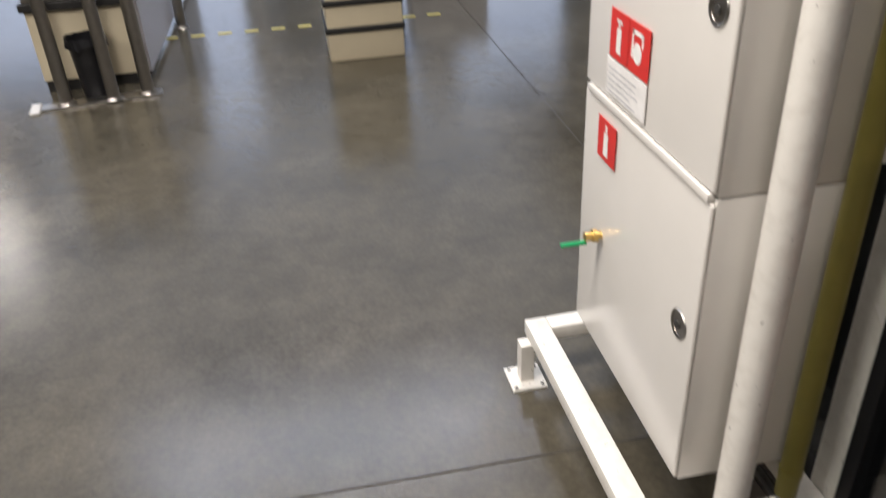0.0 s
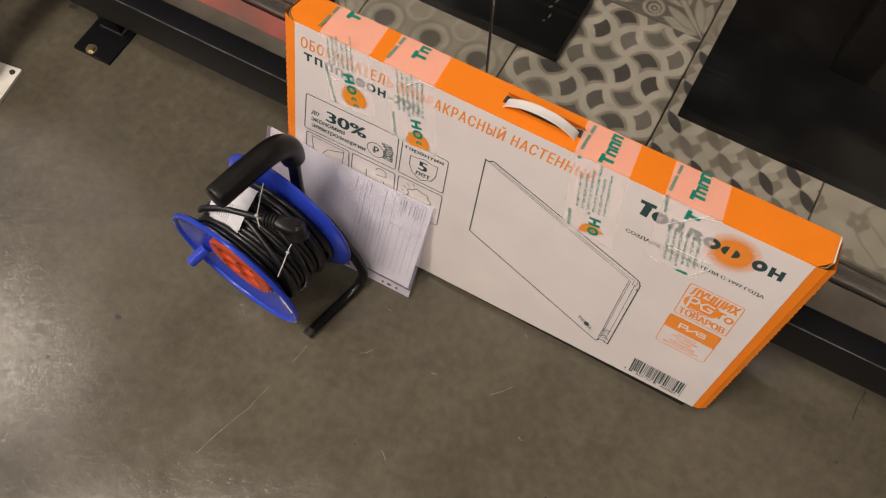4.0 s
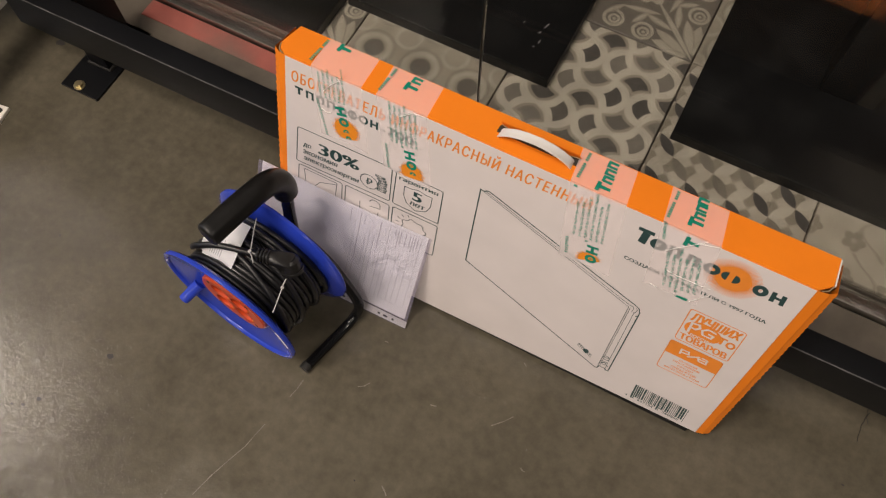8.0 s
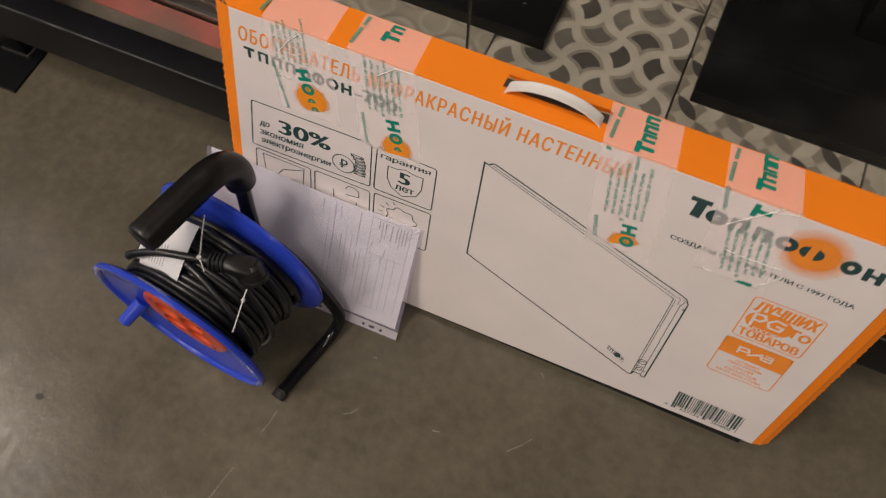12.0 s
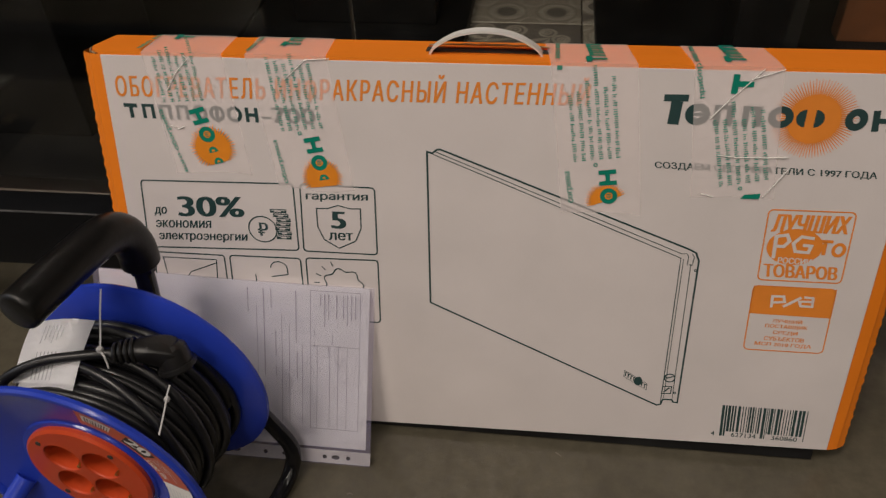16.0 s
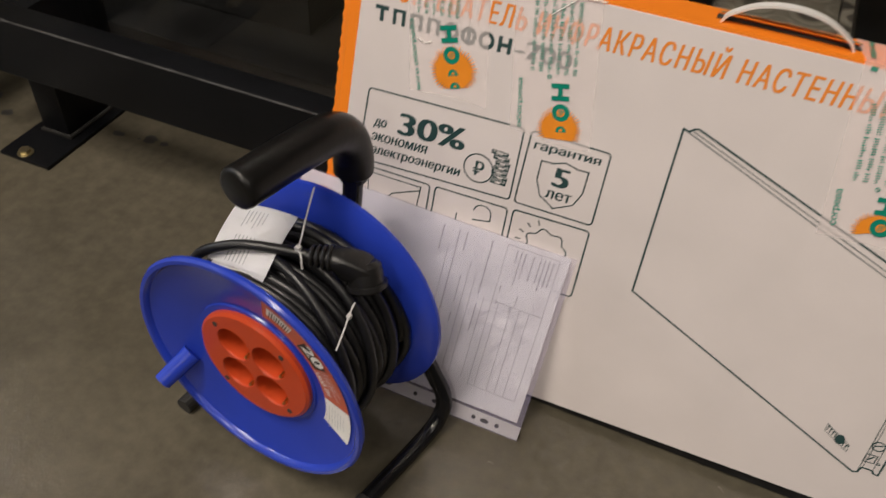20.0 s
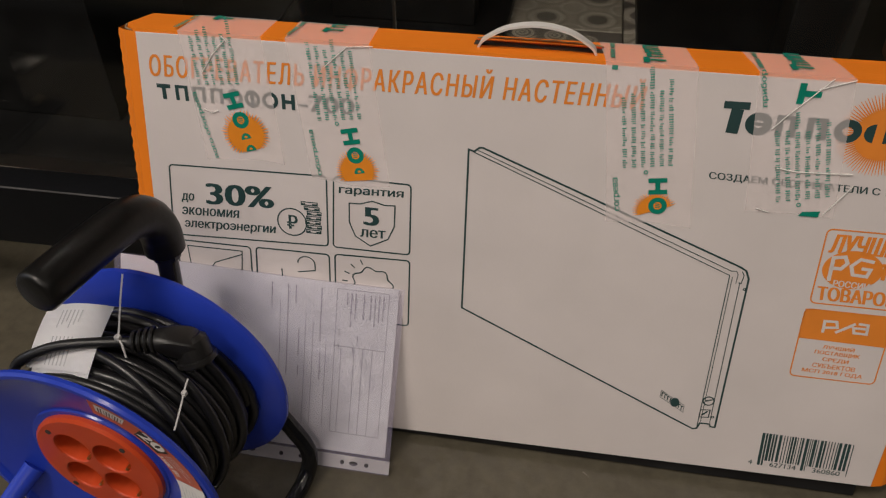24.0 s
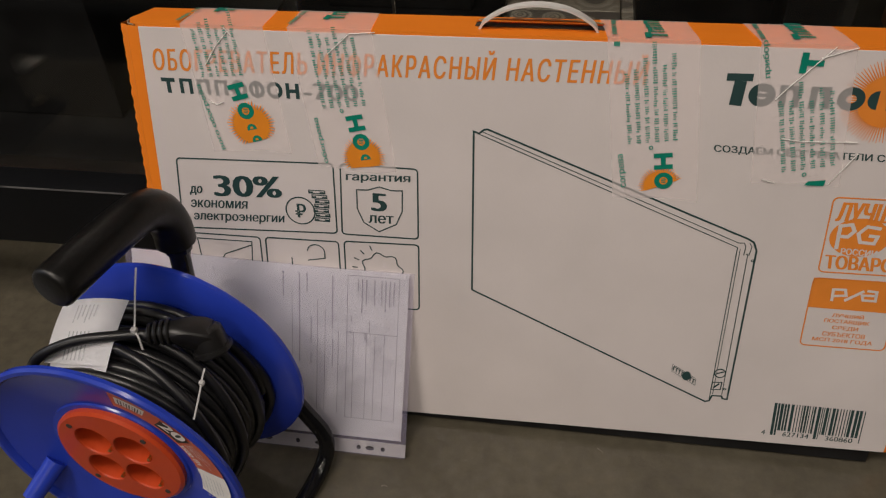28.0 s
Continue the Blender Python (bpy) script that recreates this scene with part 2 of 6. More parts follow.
M_CREAM = mat("cream_paint", (0.62, 0.54, 0.38), 0.5, var=0.05, scale=4, bump=0.03, dirt=0.2, dirt_scale=3, dirt_color=(0.4, 0.34, 0.24))
M_RUBBER = mat("black_rubber", (0.014, 0.013, 0.012), 0.55, bump=0.05)
M_BIN = mat("black_bag_plastic", (0.012, 0.012, 0.014), 0.3, var=0.2, bump=0.3, bump_scale=25)
M_PANEL = mat("pale_panel", (0.62, 0.6, 0.62), 0.4, var=0.03, bump=0)
M_YELLOW = mat("yellow_floor_mark", (0.5, 0.42, 0.1), 0.5, dirt=0.6, dirt_scale=10)
# bluish glow of the panels added for the floor's sheen
M_CEILGLOW = glow_mat("added_ceiling_glow", (0.82, 0.88, 1.0), 0.95)
M_CEIL = mat("dark_ceiling", (0.06, 0.06, 0.065), 0.8, var=0.2, scale=1, bump=0)
M_WALL = mat("hall_wall_paint", (0.3, 0.3, 0.3), 0.6, var=0.1, scale=0.6, bump=0.02)
M_SHELFGOODS = mat("shelf_goods", (0.35, 0.3, 0.26), 0.6, var=0.5, scale=1.5, bump=0)
# glow of the far panels that feed the floor's bluish streaks
M_PANELGLOW = glow_mat("added_panel_glow", (0.74, 0.82, 1.0), 1.0)
M_BWHITE = mat("barrier_tape_white", (0.72, 0.7, 0.66), 0.35, bump=0.02)
M_BRED = mat("barrier_tape_orange_red", (0.7, 0.12, 0.05), 0.35, bump=0.02)


def glass_mat():
    m = bpy.data.materials.new("shop_glass")
    m.use_nodes = True
    nt = m.node_tree
    tr = nt.nodes.new("ShaderNodeBsdfTransparent")
    tr.inputs[0].default_value = (0.9, 0.91, 0.9, 1)
    gl = nt.nodes.new("ShaderNodeBsdfGlossy")
    gl.inputs["Roughness"].default_value = 0.02
    lw = nt.nodes.new("ShaderNodeLayerWeight")
    lw.inputs["Blend"].default_value = 0.5
    p5 = nt.nodes.new("ShaderNodeMath")
    p5.operation = "POWER"
    p5.inputs[1].default_value = 5.0
    nt.links.new(lw.outputs["Facing"], p5.inputs[0])
    fr = nt.nodes.new("ShaderNodeMath")
    fr.operation = "MULTIPLY_ADD"
    fr.inputs[1].default_value, fr.inputs[2].default_value = 0.9, 0.058
    nt.links.new(p5.outputs[0], fr.inputs[0])
    mx = nt.nodes.new("ShaderNodeMixShader")
    nt.links.new(fr.outputs[0], mx.inputs[0])
    nt.links.new(tr.outputs[0], mx.inputs[1])
    nt.links.new(gl.outputs[0], mx.inputs[2])
    nt.links.new(mx.outputs[0], nt.nodes["Material Output"].inputs["Surface"])
    return m


M_GLASS = glass_mat()


# ---- mesh helpers ----
def part(name, bm, material, parent=None, label=""):
    me = bpy.data.meshes.new(name)
    bm.to_mesh(me)
    bm.free()
    me.materials.append(material)
    ob = new(name, me)
    if parent:
        ob.parent = parent
    if label:
        tagged(ob, label)
    return ob


def thing(name, label, category, m=None, group="", kind=""):
    ob = new(name)
    ob.empty_display_size = 0.05
    if m is not None:
        ob.matrix_basis = m
    return tagged(ob, label, category, group, kind)


def shade(ob, angle=0.6):
    for p in ob.data.polygons:
        p.use_smooth = True
    ob.data.set_sharp_from_angle(angle=angle)
    return ob


def box(lo, hi, bevel=0.0, seg=2, m=None):
    bm = bmesh.new()
    bmesh.ops.create_cube(bm, size=1)
    lo, hi = Vector(lo), Vector(hi)
    for v in bm.verts:
        v.co = Vector([lo[i] + (v.co[i] + 0.5) * (hi[i] - lo[i]) for i in range(3)])
    if bevel:
        bmesh.ops.bevel(bm, geom=bm.edges[:], offset=bevel, segments=seg, profile=0.6, affect="EDGES")
    if m is not None:
        bm.transform(m)
    return bm


def lathe(profile, seg=64, closed=False):
    """Revolve (radius, depth) pairs round the y axis."""
    bm = bmesh.new()
    rings = []
    for r, y in profile:
        if r < 1e-6:
            rings.append([bm.verts.new((0, y, 0))])
        else:
            rings.append([bm.verts.new((r * math.cos(2 * math.pi * k / seg), y, r * math.sin(2 * math.pi * k / seg))) for k in range(seg)])
    pairs = list(zip(rings, rings[1:])) + ([(rings[-1], rings[0])] if closed else [])
    for p, q in pairs:
        for k in range(seg):
            j = (k + 1) % seg
            if len(p) == 1 and len(q) == 1:
                continue
            if len(p) == 1:
                bm.faces.new((p[0], q[k], q[j]))
            elif len(q) == 1:
                bm.faces.new((p[k], q[0], p[j]))
            else:
                bm.faces.new((p[k], q[k], q[j], p[j]))
    bmesh.ops.recalc_face_normals(bm, faces=bm.faces)
    return bm


def smooth_path(points, steps=8):
    """Catmull-Rom through the points."""
    P = [Vector(p) for p in points]
    P = [2 * P[0] - P[1]] + P + [2 * P[-1] - P[-2]]
    out = []
    for i in range(1, len(P) - 2):
        for s in range(steps):
            t = s / steps
            a, b, c, d = P[i - 1], P[i], P[i + 1], P[i + 2]
            out.append(0.5 * (2 * b + (c - a) * t + (2 * a - 5 * b + 4 * c - d) * t * t + (3 * b - a - 3 * c + d) * t ** 3))
    out.append(P[-2])
    return out


def tube(points, r, seg=12, caps=True, closed=False, bm=None, flat=None):
    """A tube along points; flat=(w, h) gives an oval strip."""
    bm = bm or bmesh.new()
    P = [Vector(p) for p in points]
    n = len(P)
    up = None
    rings = []
    for i, p in enumerate(P):
        d = (P[(i + 1) % n] - P[i - 1]) if (closed or 0 < i < n - 1) else (P[1] - P[0] if i == 0 else P[-1] - P[-2])
        d.normalize()
        if up is None:
            up = Vector((0, 0, 1)) if abs(d.z) < 0.9 else Vector((0, 1, 0))
        side = d.cross(up).normalized()
        up = side.cross(d).normalized()
        w, h = flat or ((r[i], r[i]) if isinstance(r, list) else (r, r))
        rings.append([bm.verts.new(p + side * (w * math.cos(2 * math.pi * k / seg)) + up * (h * math.sin(2 * math.pi * k / seg))) for k in range(seg)])
    for a, b in list(zip(rings, rings[1:])) + ([(rings[-1], rings[0])] if closed else []):
        for k in range(seg):
            j = (k + 1) % seg
            bm.faces.new((a[k], a[j], b[j], b[k]))
    if caps and not closed:
        bm.faces.new(rings[0][::-1])
        bm.faces.new(rings[-1])
    return bm


def sheet(fn, nu, nv, thick=0.0):
    """A grid surface from fn(u, v), u and v in 0..1."""
    bm = bmesh.new()
    g = [[bm.verts.new(fn(i / nu, j / nv)) for i in range(nu + 1)] for j in range(nv + 1)]
    for j in range(nv):
        for i in range(nu):
            bm.faces.new((g[j][i], g[j][i + 1], g[j + 1][i + 1], g[j + 1][i]))
    if thick:
        bmesh.ops.solidify(bm, geom=bm.faces[:], thickness=thick)
    return bm


# prints lie in a plane: x to the right, z up, -y towards the viewer
def plate(corners, y=0.0, bm=None):
    bm = bm or bmesh.new()
    bm.faces.new([bm.verts.new((x, y, z)) for x, z in corners])
    return bm


def bars(rects, y=0.0, bm=None):
    bm = bm or bmesh.new()
    for x0, z0, x1, z1 in rects:
        plate(((x0, z0), (x1, z0), (x1, z1), (x0, z1)), y, bm)
    return bm


def stroke(pts, w, y=0.0, closed=False, bm=None):
    """A printed line of width w."""
    bm = bm or bmesh.new()
    P = [Vector((p[0], 0, p[1])) for p in pts]
    n = len(P)
    L, R = [], []
    for i in range(n):
        d0 = (P[i] - P[i - 1]) if (closed or i > 0) else P[1] - P[0]
        d1 = (P[(i + 1) % n] - P[i]) if (closed or i < n - 1) else P[-1] - P[-2]
        d0.normalize()
        d1.normalize()
        t = (d0 + d1)
        if t.length < 1e-6:
            t = d0
        t.normalize()
        nn = Vector((-t.z, 0, t.x)) * (w / 2 / max(0.35, t.dot(d1)))
        L.append(bm.verts.new(P[i] + nn + Vector((0, y, 0))))
        R.append(bm.verts.new(P[i] - nn + Vector((0, y, 0))))
    for i in range(n if closed else n - 1):
        j = (i + 1) % n
        bm.faces.new((L[i], R[i], R[j], L[j]))
    return bm


def round_rect(x0, z0, x1, z1, r, seg=4):
    out = []
    for cx, cz, a0 in ((x1 - r, z1 - r, 0), (x0 + r, z1 - r, 90), (x0 + r, z0 + r, 180), (x1 - r, z0 + r, 270)):
        for k in range(seg + 1):
            a = radians(a0 + 90 * k / seg)
            out.append((cx + r * math.cos(a), cz + r * math.sin(a)))
    return out


def ring_pts(cx, cz, r, n=24, rz=None):
    return [(cx + r * math.cos(2 * math.pi * k / n), cz + (rz or r) * math.sin(2 * math.pi * k / n)) for k in range(n)]


def fill_rims(flat, rims):
    """Triangles between closed outlines, holes left open."""
    pts, _, tris, *_ = geometry.delaunay_2d_cdt(flat, rims, [], 1, 1e-5)
    turn = Matrix.Rotation(0.3713, 2)
    ea = np.array([turn @ flat[a] for a, b in rims])
    eb = np.array([turn @ flat[b] for a, b in rims])
    faces = []
    for f in tris:
        c = turn @ (pts[f[0]] + pts[f[1]] + pts[f[2]]) / 3
        over = (ea[:, 1] > c.y) != (eb[:, 1] > c.y)
        a, b = ea[over], eb[over]
        if (a[:, 0] + (c.y - a[:, 1]) / (b[:, 1] - a[:, 1]) * (b[:, 0] - a[:, 0]) > c.x).sum() % 2:
            faces.append(f)
    return pts, faces


def text_bm(body, x0, z0, w, h, y=0.0, turn=0.0, bold=0.0, bm=None, shear=0.0, fat=0.0, space=1.0):
    """Lettering fitted into a width and height with its lower left corner at x0, z0, turned about that corner."""
    cu = bpy.data.curves.new("t", "FONT")
    cu.body = body
    cu.resolution_u = 3
    cu.offset = bold
    cu.space_character = space
    cu.fill_mode = "NONE"
    ob = bpy.data.objects.new("t", cu)
    scene.collection.objects.link(ob)
    dg = bpy.context.evaluated_depsgraph_get()
    me = bpy.data.meshes.new_from_object(ob.evaluated_get(dg))
    flat = [Vector((v.co.x, v.co.y)) for v in me.vertices]
    rims = [tuple(e.vertices) for e in me.edges]
    pts, faces = fill_rims(flat, rims)
    bm = bm or bmesh.new()
    lo = [min(v[i] for v in flat) for i in (0, 1)]
    hi = [max(v[i] for v in flat) for i in (0, 1)]
    c, s = math.cos(radians(turn)), math.sin(radians(turn))
    # a heavier face is the same lettering laid down twice, a little apart
    for shift in ((0.0, 0.5 * fat * h, fat * h) if fat else (0.0,)):
        vs = []
        for v in pts:
            u = (v.x - lo[0]) / (hi[0] - lo[0]) * (w - fat * h) + shift
            k = (v.y - lo[1]) / (hi[1] - lo[1]) * h
            u += shear * k
            vs.append(bm.verts.new((x0 + u * c - k * s, y - 0.02 * shift, z0 + u * s + k * c)))
        for f in faces:
            bm.faces.new([vs[i] for i in f])
    bpy.data.objects.remove(ob)
    bpy.data.curves.remove(cu)
    bpy.data.meshes.remove(me)
    return bm


def text_lines(x0, z0, w, h, rows, y=0.0, seed=1, bm=None, fill=0.45, turn=0.0, least=0.6, gap=0.25, ink=1.0):
    """Unreadable small print as plain bars, row by row from the top."""
    rnd = random.Random(seed)
    bm = bm or bmesh.new()
    c, s = math.cos(radians(turn)), math.sin(radians(turn))
    for i in range(rows):
        z = h * (1 - (i + 1) / rows)
        x, end = 0, w * rnd.uniform(least, 1.0)
        tall = h / rows * fill
        while x < end:
            # one short bar for each letter, a wider gap after each word
            for _ in range(rnd.randint(2, 9)):
                l = tall * rnd.uniform(0.22, 0.45) * ink
                low = tall * rnd.choice((0.0, 0.0, 0.0, 0.3))
                q = [(x, z + low), (x + l, z + low), (x + l, z + tall * rnd.choice((0.75, 1.0))), (x, z + tall * 0.85)]
                plate([(x0 + a * c - b * s, z0 + a * s + b * c) for a, b in q], y, bm)
                x += l + tall * gap
            x += tall * (0.15 + gap)
    return bm


# ---- structure ----
def structure(name, bm, material, label, category):
    return tagged(part(name, bm, material), label, category, kind="structure")


bm = bmesh.new()
bmesh.ops.create_grid(bm, x_segments=8, y_segments=8, size=20)
bm.transform(Matrix.Translation((-6, -14, 0)))
structure("floor", bm, M_FLOOR, "dark grey-brown polished concrete floor with soft reflections", "floor")
# unseen glowing ceiling panels, added to brighten the far floor's reflection
for k, (x0, x1) in enumerate(((-8.6, -6.0), (-12.4, -9.6), (-16.4, -13.4), (-21, -17.5))):
    structure("ceiling_glow_panel", box((x0, -7.5, 5.93), (x1, 4.0, 5.99)), M_CEILGLOW, "unseen luminous panel added to the ceiling to brighten the floor reflection", "roof light")
structure("ceiling", box((-28, -26, 6.0), (14, 8, 6.2)), M_CEIL, "dark high ceiling of the store hall", "ceiling")
structure("wall_west", box((-26.2, -26, 0), (-26, 6, 6)), M_WALL, "far grey wall of the store hall", "wall")
structure("wall_east", box((12, -26, 0), (12.2, 6, 6)), M_WALL, "grey wall of the store hall", "wall")
structure("wall_south", box((-26, -26.2, 0), (12, -26, 6)), M_WALL, "grey wall of the store hall", "wall")
structure("wall_north", box((-26, 5.8, 0), (12, 6, 6)), M_WALL, "dark wall behind the glazed display", "wall")

# saw-cut joints in the floor
for k, (x0, y0, x1, y1) in enumerate(((-1.2232, -9, -1.2168, 0.2), (-9, 0.6318, -2.6, 0.6382))):
    structure("floor_joint", box((x0, y0, 0.0), (x1, y1, 0.0012)), M_JOINT, "thin dark saw-cut joint in the concrete floor", "floor joint")

# small chips and hair cracks in the floor
rnd = random.Random(33)
for x, y, r in ((-0.19, -0.347, 0.007), (-0.252, -0.466, 0.005), (-0.27, -0.486, 0.0045), (-0.288, -0.494, 0.003), (0.62, -0.25, 0.003), (-0.42, -0.2, 0.003), (-0.35, -0.62, 0.004), (0.3, -0.33, 0.0022), (1.02, 0.04, 0.003), (-0.518, 0.196, 0.012), (-0.464, 0.204, 0.014), (-0.437, 0.205, 0.008), (-0.76, 0.19, 0.014), (-0.71, 0.16, 0.011), (-0.481, 0.199, 0.003)):
    bm = bmesh.new()
    bm.faces.new([bm.verts.new((x + r * rnd.uniform(0.6, 1.2) * math.cos(k * 0.698), y + r * rnd.uniform(0.4, 0.9) * math.sin(k * 0.698), 0.0012)) for k in range(9)])
    structure("floor_chip", bm, M_CHIP, "small dark chip in the concrete floor", "floor chip")
for x, y, a, l in ((1.022, 0.122, 80, 0.06), (1.03, 0.16, 100, 0.05)):
    p, pts = Vector((x, y, 0.0006)), []
    for k in range(9):
        pts.append(p.copy())
        b = radians(a + rnd.uniform(-28, 28))
        p += Vector((math.cos(b), math.sin(b), 0)) * (l / 8)
    structure("floor_crack", tube(pts, 0.0006, 4), M_CHIP, "fine dark hair crack in the concrete floor", "floor crack")

# pale scratches and specks worn into the floor
for x0, y0, x1, y1 in ((0.075, -0.473, 0.119, -0.322), (0.461, -0.145, 0.488, -0.11), (0.226, -0.191, 0.24, -0.173), (0.35, -0.159, 0.362, -0.155), (0.344, -0.316, 0.358, -0.328), (0.534, -0.183, 0.543, -0.188), (0.464, -0.017, 0.471, -0.024), (0.226, -0.098, 0.235, -0.095), (0.13, -0.26, 0.136, -0.224)):
    p, q = Vector((x0, y0, 0.0007)), Vector((x1, y1, 0.0007))
    n = max(2, int((q - p).length / 0.02))
    pts = [p.lerp(q, k / n) + Vector((rnd.uniform(-1, 1), rnd.uniform(-1, 1), 0)) * 0.0022 for k in range(n + 1)]
    side = Vector((p.y - q.y, q.x - p.x, 0)).normalized()
    bm = bmesh.new()
    for a, b in zip(pts, pts[1:]):
        w0, w1 = rnd.uniform(0.0004, 0.0013), rnd.uniform(0.0004, 0.0013)
        bm.faces.new([bm.verts.new(v) for v in (a - side * w0, b - side * w1, b + side * w1, a + side * w0)])
    structure("floor_scratch", bm, M_SCRATCH, "faint pale scratch worn into the concrete floor", "floor scratch")

# sill strip under the glazing
structure("sill_strip", box((-1.9, 0.255, 0.0), (4.0, 0.345, 0.006), 0.002), M_SILL, "worn brown concrete sill strip before the glass", "sill")
structure("floor_tape", box((-0.6, 0.3, 0.0), (0.3, 0.344, 0.0085), 0.001), M_REDTAPE, "worn faded red floor tape on the sill", "floor tape")
structure("glass_track", box((-1.9, 0.347, 0.0), (4.0, 0.373, 0.02), 0.003), M_STEEL, "narrow steel glass track at the floor", "glass track")
structure("dark_strip", box((-1.9, 0.3745, 0.0), (4.0, 0.384, 0.012), 0.002), M_SILL, "dark dusty strip behind the glass track", "sill")
for nm, x0, x1 in (("window_1", -0.684, 0.175), ("window_2", 0.179, 1.9), ("window_3", 1.942, 3.6), ("window_4", -1.86, -0.723)):
    g = structure(nm, box((x0, 0.356, 0.021), (x1, 0.364, 1.519), 0.001), M_GLASS, "clear glass pane of the display front", "window")
    g.visible_shadow = False
structure("glass_gap_seal", box((0.1755, 0.357, 0.021), (0.1785, 0.363, 1.519)), M_STEEL, "thin vertical seam between two glass panes", "trim")
for px in (-0.7225, -1.9, 1.902):
    structure("window_post", box((px, 0.33, 0.0), (px + 0.038, 0.39, 1.519), 0.003), M_BEAM, "black upright post of the glazing", "trim")
# unseen panel and lid, added to block lamp light from the back tiles
structure("display_shade_panel", box((-1.9, 0.335, 1.52), (4.0, 0.392, 2.6), 0.003), M_DARK, "unseen dark panel added above the glazing to shade the display", "wall")
structure("display_shade_lid", box((-1.9, 0.393, 1.96), (4.0, 1.8, 2.0)), M_DARK, "unseen dark lid added to keep lamp light out of the display", "ceiling")
structure("display_wall", box((-1.9, 1.75, 0.0), (4.0, 1.8, 1.957)), M_DARK, "black back wall of the glazed display", "wall")
structure("display_wall_end", box((-1.9, 0.405, 0.0), (-1.865, 1.749, 1.957)), M_DARK, "black end wall of the glazed display", "wall")
structure("display_base", box((-1.864, 0.3845, 0.0), (4.0, 1.75, 0.02)), M_SILL, "bed under the patterned floor tiles", "floor")
display_floor = thing("display_floor", "patterned grey and beige cement floor tiles behind the glass", "floor tiles", kind="structure")


# ---- printed floor tiles ----
TILE = 0.326


def tile_mat(name, kind):
    m = bpy.data.materials.new(name)
    m.use_nodes = True
    nt = m.node_tree
    b = nt.nodes["Principled BSDF"]
    b.inputs["Roughness"].default_value = 0.45
    tc = nt.nodes.new("ShaderNodeTexCoord")
    sep = nt.nodes.new("ShaderNodeSeparateXYZ")
    nt.links.new(tc.outputs["Object"], sep.inputs[0])

    def math_node(op, a, c=None, d=None):
        n = nt.nodes.new("ShaderNodeMath")
        n.operation = op
        for i, v in enumerate((a, c, d)):
            if v is None:
                continue
            if isinstance(v, (int, float)):
                n.inputs[i].default_value = v
            else:
                nt.links.new(v, n.inputs[i])
        return n.outputs[0]

    def cell(v, size, shift=0.0):
        """Distance from the cell's middle, in -0.5 .. 0.5."""
        return math_node("SUBTRACT", math_node("FRACT", math_node("ADD", math_node("DIVIDE", v, size), 100.5 + shift)), 0.5)

    def radius(x, y):
        return math_node("SQRT", math_node("ADD", math_node("MULTIPLY", x, x), math_node("MULTIPLY", y, y)))

    def step(v, edge, soft=0.02):
        r = nt.nodes.new("ShaderNodeMapRange")
        r.inputs["From Min"].default_value, r.inputs["From Max"].default_value = edge - soft, edge + soft
        nt.links.new(v, r.inputs["Value"])
        return r.outputs[0]

    def blend(f, a, c):
        mx = nt.nodes.new("ShaderNodeMix")
        mx.data_type = "RGBA"
        nt.links.new(f, mx.inputs["Factor"])
        for i, v in ((6, a), (7, c)):
            if isinstance(v, tuple):
                mx.inputs[i].default_value = (*v, 1)
            else:
                nt.links.new(v, mx.inputs[i])
        return mx.outputs[2]
    LIGHT, DARKC = (0.6, 0.54, 0.45), (0.085, 0.077, 0.072)
    X, Y = sep.outputs[0], sep.outputs[1]
    U = math_node("MULTIPLY", math_node("ADD", X, Y), 0.7071)
    W = math_node("MULTIPLY", math_node("SUBTRACT", Y, X), 0.7071)
    side = TILE / 4 * 0.7071
    if kind == "waves":
        # curved diamonds: each bulges on two sides and bends in on the other two
        Y6, X6 = math_node("SUBTRACT", Y, 0.006), math_node("SUBTRACT", X, 0.0015)
        u, w = math_node("DIVIDE", math_node("ADD", X6, Y6), TILE / 4), math_node("DIVIDE", math_node("SUBTRACT", Y6, X6), TILE / 4)
        bend = 0.17
        us = math_node("ADD", u, math_node("MULTIPLY", math_node("SINE", math_node("MULTIPLY", w, math.pi)), bend))
        ws = math_node("ADD", w, math_node("MULTIPLY", math_node("SINE", math_node("MULTIPLY", u, math.pi)), bend))
        p, q = cell(us, 1.0, 0.5), cell(ws, 1.0, 0.5)
        edge = math_node("MAXIMUM", math_node("ABSOLUTE", p), math_node("ABSOLUTE", q))
        fu, fw = math_node("FLOOR", math_node("ADD", us, 100.0)), math_node("FLOOR", math_node("ADD", ws, 100.0))
        par = math_node("FRACT", math_node("MULTIPLY", math_node("ADD", fu, fw), 0.5))
        rnd = nt.nodes.new("ShaderNodeTexWhiteNoise")
        rnd.noise_dimensions = "2D"
        comb = nt.nodes.new("ShaderNodeCombineXYZ")
        nt.links.new(fu, comb.inputs[0])
        nt.links.new(fw, comb.inputs[1])
        nt.links.new(comb.outputs[0], rnd.inputs["Vector"])
        BEIGE = (0.37, 0.325, 0.262)
        # cores in three tones, each with a light or a beige border
        c = blend(step(rnd.outputs["Value"], 0.4, 0.01), (0.105, 0.095, 0.085), blend(step(rnd.outputs["Value"], 0.72, 0.01), (0.17, 0.152, 0.132), (0.235, 0.208, 0.177)))
        c = blend(step(edge, 0.29, 0.015), c, blend(step(par, 0.25, 0.01), BEIGE, LIGHT))
